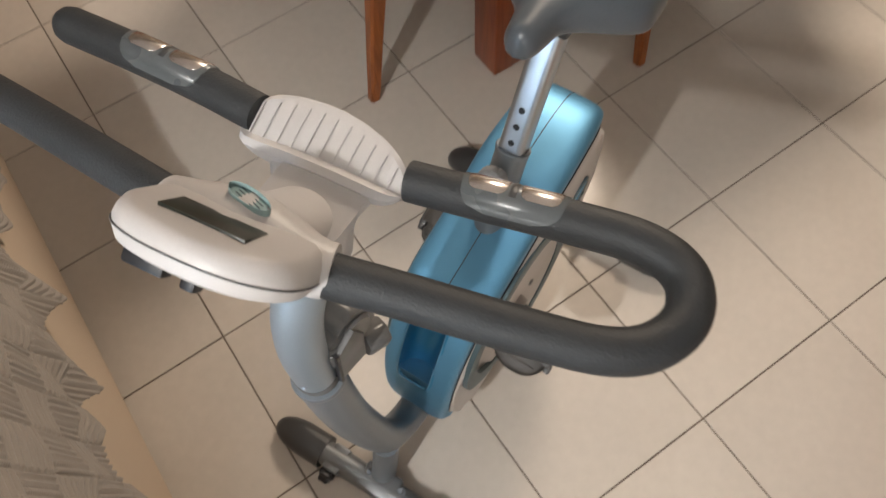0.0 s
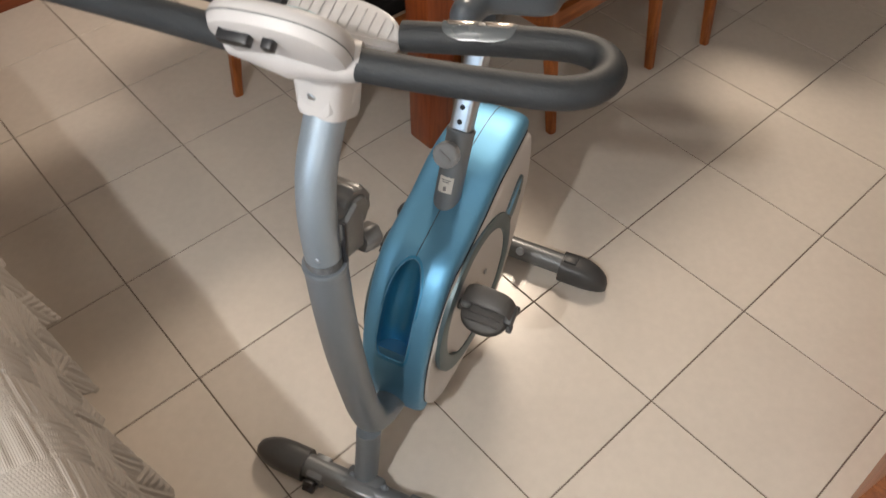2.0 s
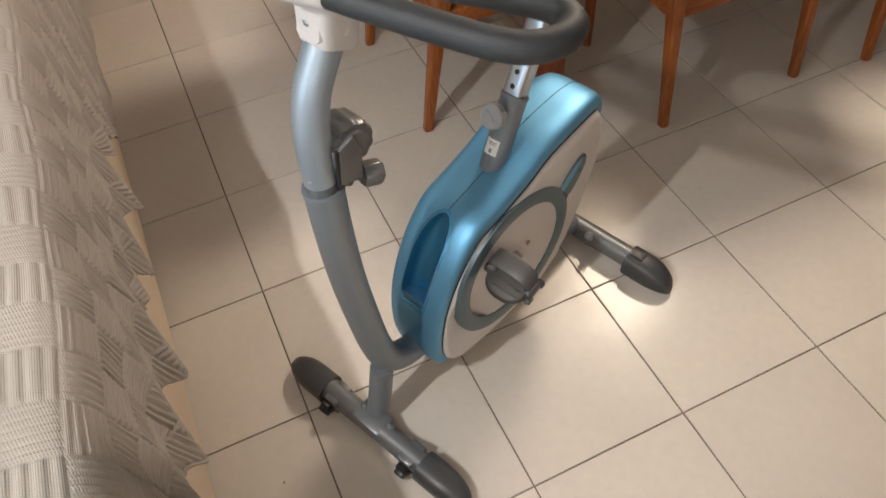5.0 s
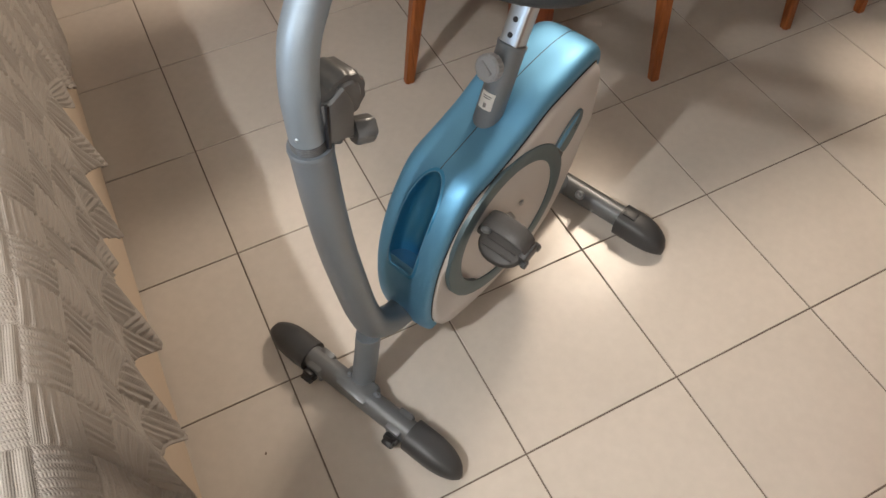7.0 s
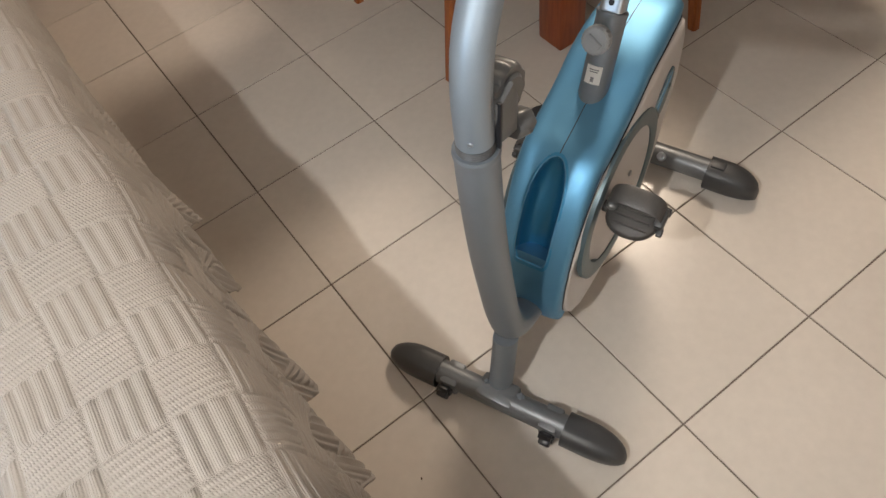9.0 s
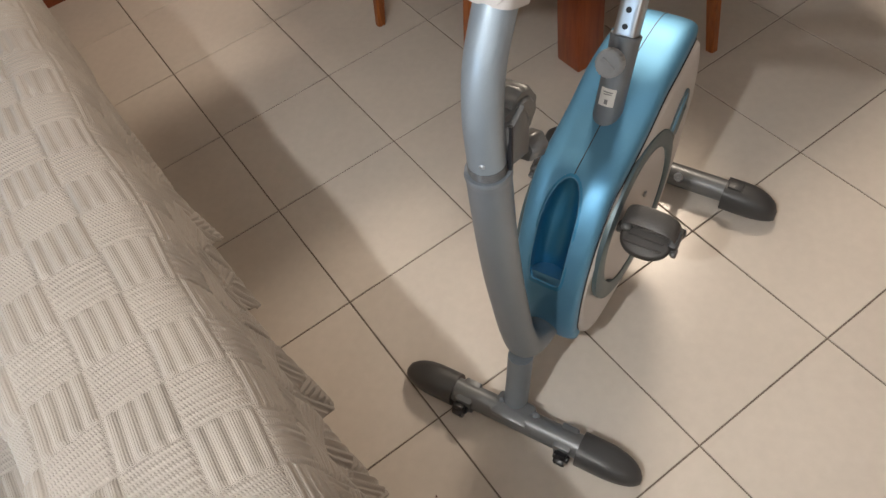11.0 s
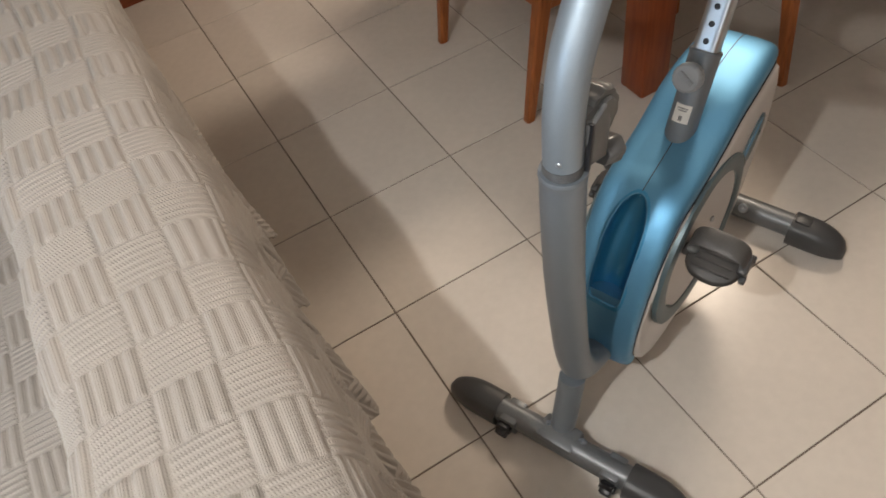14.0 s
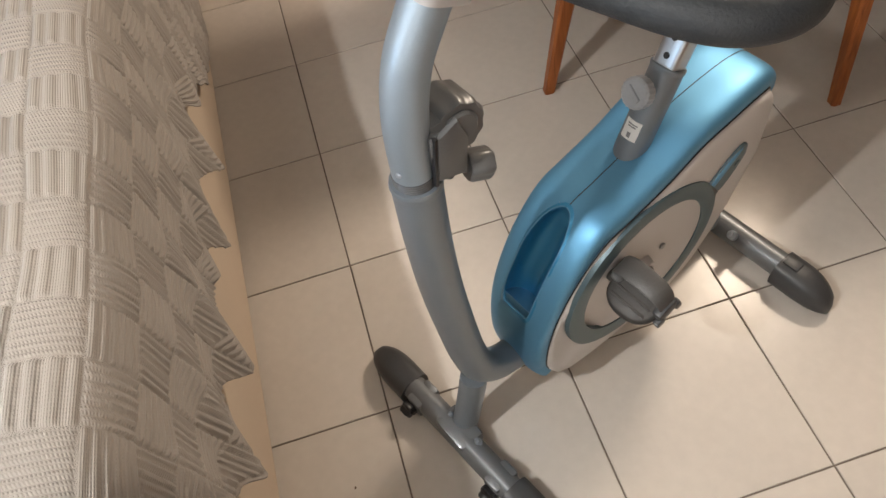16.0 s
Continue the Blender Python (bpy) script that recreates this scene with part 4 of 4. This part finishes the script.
    quads = np.stack([idx[:-1, :-1], idx[1:, :-1], idx[1:, 1:], idx[:-1, 1:]], -1).reshape(-1, 4)
    me = bpy.data.meshes.new("knit")
    me.vertices.add(len(co))
    me.vertices.foreach_set("co", co.ravel())
    me.loops.add(quads.size)
    me.loops.foreach_set("vertex_index", quads.ravel().astype(np.int32))
    me.polygons.add(len(quads))
    me.polygons.foreach_set("loop_start", np.arange(0, quads.size, 4, dtype=np.int32))
    uv = me.uv_layers.new(name="knit")
    flat = np.stack([np.where(kind == 0, yy, ww + 10), np.where(kind == 0, ww, yy)], -1).reshape(-1, 2)
    uv.data.foreach_set("uv", flat[quads.ravel()].ravel())
    me.update(calc_edges=True)
    me.materials.append(KNIT)
    me.shade_smooth()
    return me


throw = empty("knitted_throw", pose(0, 0, 0), "cream knitted cotton throw with basket-weave squares draped over the sofa back", "throw")
for name, hem_only in (("drape", False), ("scalloped_hem", True)):
    ob = new(name, throw_mesh(hem_only))
    ob.parent = throw
    if not hem_only:
        continue
    mod = ob.modifiers.new("thickness", "SOLIDIFY")
    mod.thickness, mod.offset, mod.use_rim = 0.004, -1, True


# ---------------------------------------------------------------- dining table and chairs
table = empty("dining_table", pose(0, 0, 0), "red-brown wooden dining table with thick square legs under a white cloth", "table")
part("table_top", box(0.93, 2.99, 0.585, 1.50, 0.715, 0.75, 0.006), MAHOGANY_FLAT, table)
for x, y in ((0.985, 0.640), (2.835, 0.640), (0.985, 1.345), (2.835, 1.345)):
    part("leg", box(x, x + 0.10, y, y + 0.10, 0, 0.715, 0.006), MAHOGANY, table, "thick square red-brown leg")
for x0, x1, y0, y1 in ((1.085, 2.835, 0.665, 0.69), (1.085, 2.835, 1.395, 1.42), (1.01, 1.035, 0.74, 1.345), (2.885, 2.91, 0.74, 1.345)):
    part("apron", box(x0, x1, y0, y1, 0.62, 0.715, 0.003), MAHOGANY_FLAT, table)
cloth = bmesh.new()
loops = []
for z, o in ((0.7535, -0.4), (0.7545, 0.0), (0.752, 0.006), (0.705, 0.010)):
    loop = []
    for k in range(160):
        f = k / 40
        e, g = int(f) % 4, f - int(f)
        x0, x1, y0, y1 = 1.13, 2.80, 0.585, 1.50
        if o < 0:
            x0, x1, y0, y1 = x0 + 0.4, x1 - 0.4, y0 + 0.4, y1 - 0.4
            d = 0
        else:
            d = o + (0.006 + 0.006 * math.sin(g * 60) if z < 0.7 else 0.003)
        x, y = ((x0 + (x1 - x0) * g, y0), (x1, y0 + (y1 - y0) * g), (x1 - (x1 - x0) * g, y1), (x0, y1 - (y1 - y0) * g))[e]
        x += d * (1 if x > 2 else -1) if e in (1, 3) or g in (0,) else 0
        y += d * (1 if y > 1.04 else -1) if e in (0, 2) or g in (0,) else 0
        loop.append((x, y, z))
    loops.append(loop)
tc = finish(rings(cloth, loops, cap=True), "tablecloth", TABLECLOTH)
tagged(tc, "white cloth hanging over the edge of the dining table", "tablecloth")


def beam(points, widths, depths, bevel=0.006):
    """A square-sawn bar along points; widths across x, depths across y."""
    bm = bmesh.new()
    loops = []
    for (x, y, z), w, d in zip(points, widths, depths):
        c = bevel
        loops.append([(x - w / 2 + c, y - d / 2, z), (x + w / 2 - c, y - d / 2, z), (x + w / 2, y - d / 2 + c, z), (x + w / 2, y + d / 2 - c, z), (x + w / 2 - c, y + d / 2, z), (x - w / 2 + c, y + d / 2, z), (x - w / 2, y + d / 2 - c, z), (x - w / 2, y - d / 2 + c, z)])
    return rings(bm, loops)


def dining_chair(m):
    """Rear legs at y = 0, seat towards +y; x from 0 to 0.52."""
    c = empty("dining_chair", m, "orange-brown wooden armchair with dark grey upholstered seat and back", "chair", "chairs round the dining table")
    for x in (0.0, 0.52):
        pts = [(x, 0.0, 0.0), (x, 0.03, 0.20), (x, 0.062, 0.40), (x, 0.078, 0.47), (x, 0.080, 0.53), (x, 0.062, 0.62), (x, 0.032, 0.72), (x, 0.006, 0.80), (x, -0.016, 0.86)]
        part("rear_leg", beam(pts, [0.030, 0.034, 0.040, 0.042, 0.042, 0.038, 0.034, 0.030, 0.026], [0.030, 0.038, 0.048, 0.052, 0.052, 0.046, 0.040, 0.034, 0.028]), TEAK, c)
        fx = x + (0.012 if x == 0 else -0.012)
        part("front_leg", beam([(fx, 0.475, 0.0), (fx, 0.480, 0.25), (fx, 0.485, 0.42), (fx, 0.480, 0.645)], [0.028, 0.034, 0.040, 0.030], [0.028, 0.034, 0.040, 0.034]), TEAK, c)
        part("arm", tube([(x, 0.045, 0.648), (x, 0.20, 0.662), (x, 0.38, 0.667), (x, 0.515, 0.655)], [0.014, 0.022, 0.024, 0.018], 14, 5, flat=0.55, dome=(False, True), side_hint=(1, 0, 0)), TEAK, c)
        part("side_rail", box(x - 0.012, x + 0.012, 0.075, 0.470, 0.355, 0.415, 0.004), TEAK_ACROSS, c)
    part("rear_rail", box(0.018, 0.502, 0.052, 0.078, 0.352, 0.412, 0.004), TEAK_ACROSS, c)
    part("front_rail", box(0.03, 0.49, 0.470, 0.494, 0.355, 0.415, 0.004), TEAK_ACROSS, c)
    part("seat", box(0.022, 0.498, 0.085, 0.505, 0.405, 0.462, 0.018, 3), CHAIR_CLOTH, c, "dark grey upholstered seat")
    part("back_rail", beam([(0.26, 0.074, 0.505), (0.26, 0.068, 0.540)], [0.478, 0.478], [0.022, 0.022], 0.004), TEAK_ACROSS, c)
    bm = bmesh.new()
    loops = []
    for z, y, d in ((0.545, 0.066, 0.022), (0.553, 0.064, 0.034), (0.66, 0.040, 0.040), (0.76, 0.014, 0.036), (0.810, -0.003, 0.030), (0.820, -0.006, 0.020)):
        loops.append([(0.024, y - d / 2, z), (0.14, y - d / 2 - 0.008, z), (0.26, y - d / 2 - 0.011, z), (0.38, y - d / 2 - 0.008, z), (0.496, y - d / 2, z), (0.496, y + d / 2, z), (0.26, y + d / 2 - 0.01, z), (0.024, y + d / 2, z)])
    part("back_rest", rings(bm, loops), CHAIR_CLOTH, c, "dark grey upholstered back")
    part("top_rail", beam([(0.26, -0.006, 0.820), (0.26, -0.018, 0.865)], [0.478, 0.478], [0.024, 0.020], 0.004), TEAK_ACROSS, c)
    return c


chair = dining_chair(pose(1.343, 0.442, 0))
copy_thing(chair, pose(2.132, 0.395, 0, 0, 0, 0))
copy_thing(chair, pose(0.672, 1.300, 0, 0, 0, -90))


# ---------------------------------------------------------------- cabinets at the room's edges
cab = empty("sideboard", pose(0, 0, 0), "low dark red-brown wooden cabinet against the far wall", "cabinet")
part("plinth", box(-1.9, 0.75, 2.35, 2.78, 0.0, 0.09, 0.004), MAHOGANY_FLAT, cab)
part("body", box(-1.92, 0.77, 2.335, 2.79, 0.09, 0.86, 0.006), MAHOGANY_FLAT, cab)
for k in range(5):
    x = -1.90 + k * 0.53
    d = part("door", box(x + 0.006, x + 0.524, 2.318, 2.334, 0.11, 0.83, 0.004), MAHOGANY_FLAT, cab)
    part("handle", cylinder((x + 0.47, 2.318, 0.5), (x + 0.47, 2.295, 0.5), 0.012, 0.015, 14), CHROME, d)

low_cab = empty("wooden_stand", pose(0, 0, 0), "orange-brown wooden stand on the tiles", "cabinet")
part("body", box(0.876, 1.75, -1.32, -0.850, 0.0, 0.42, 0.005), TEAK_ACROSS, low_cab)
part("top", box(0.866, 1.76, -1.33, -0.840, 0.421, 0.445, 0.005), TEAK_ACROSS, low_cab)


# a crumb lying on the tiles in front of the bike
bm = bmesh.new()
bmesh.ops.create_icosphere(bm, subdivisions=2, radius=0.0032)
for v in bm.verts:
    v.co.x *= 1.0 + 0.35 * math.sin(v.co.y * 900)
    v.co.y *= 0.65
    v.co.z = max(v.co.z * 0.5, -0.0008)
crumb = finish(bm, "crumb", CRUMB_BROWN)
crumb.matrix_basis = pose(-0.106, -0.142, 0.0011, 0, 0, 60)
tagged(crumb, "tiny dark brown crumb lying on the beige tiles", "crumb")


# ---------------------------------------------------------------- floor tiles, one by one
def tile_mesh():
    bm = bmesh.new()
    h, c, d = TS / 2 - 0.0018, 0.0012, 0.0012
    loops = [[(-h, -h, -0.006), (h, -h, -0.006), (h, h, -0.006), (-h, h, -0.006)], [(-h, -h, -d), (h, -h, -d), (h, h, -d), (-h, h, -d)], [(-h + c, -h + c, 0), (h - c, -h + c, 0), (h - c, h - c, 0), (-h + c, h - c, 0)]]
    rings(bm, loops)
    bmesh.ops.recalc_face_normals(bm, faces=bm.faces)
    me = bpy.data.meshes.new("tile")
    bm.to_mesh(me)
    bm.free()
    me.materials.append(TILE)
    return me


tile = tile_mesh()
for i in range(round(X0 / TS), round(X1 / TS)):
    for j in range(round(Y0 / TS), round(Y1 / TS)):
        o = new("tile", tile)
        o.parent = floor
        o.matrix_basis = pose((i + 0.5) * TS, (j + 0.5) * TS, random.uniform(-0.0003, 0.0003), random.uniform(-0.05, 0.05), random.uniform(-0.05, 0.05), random.choice((0, 90, 180, 270)))
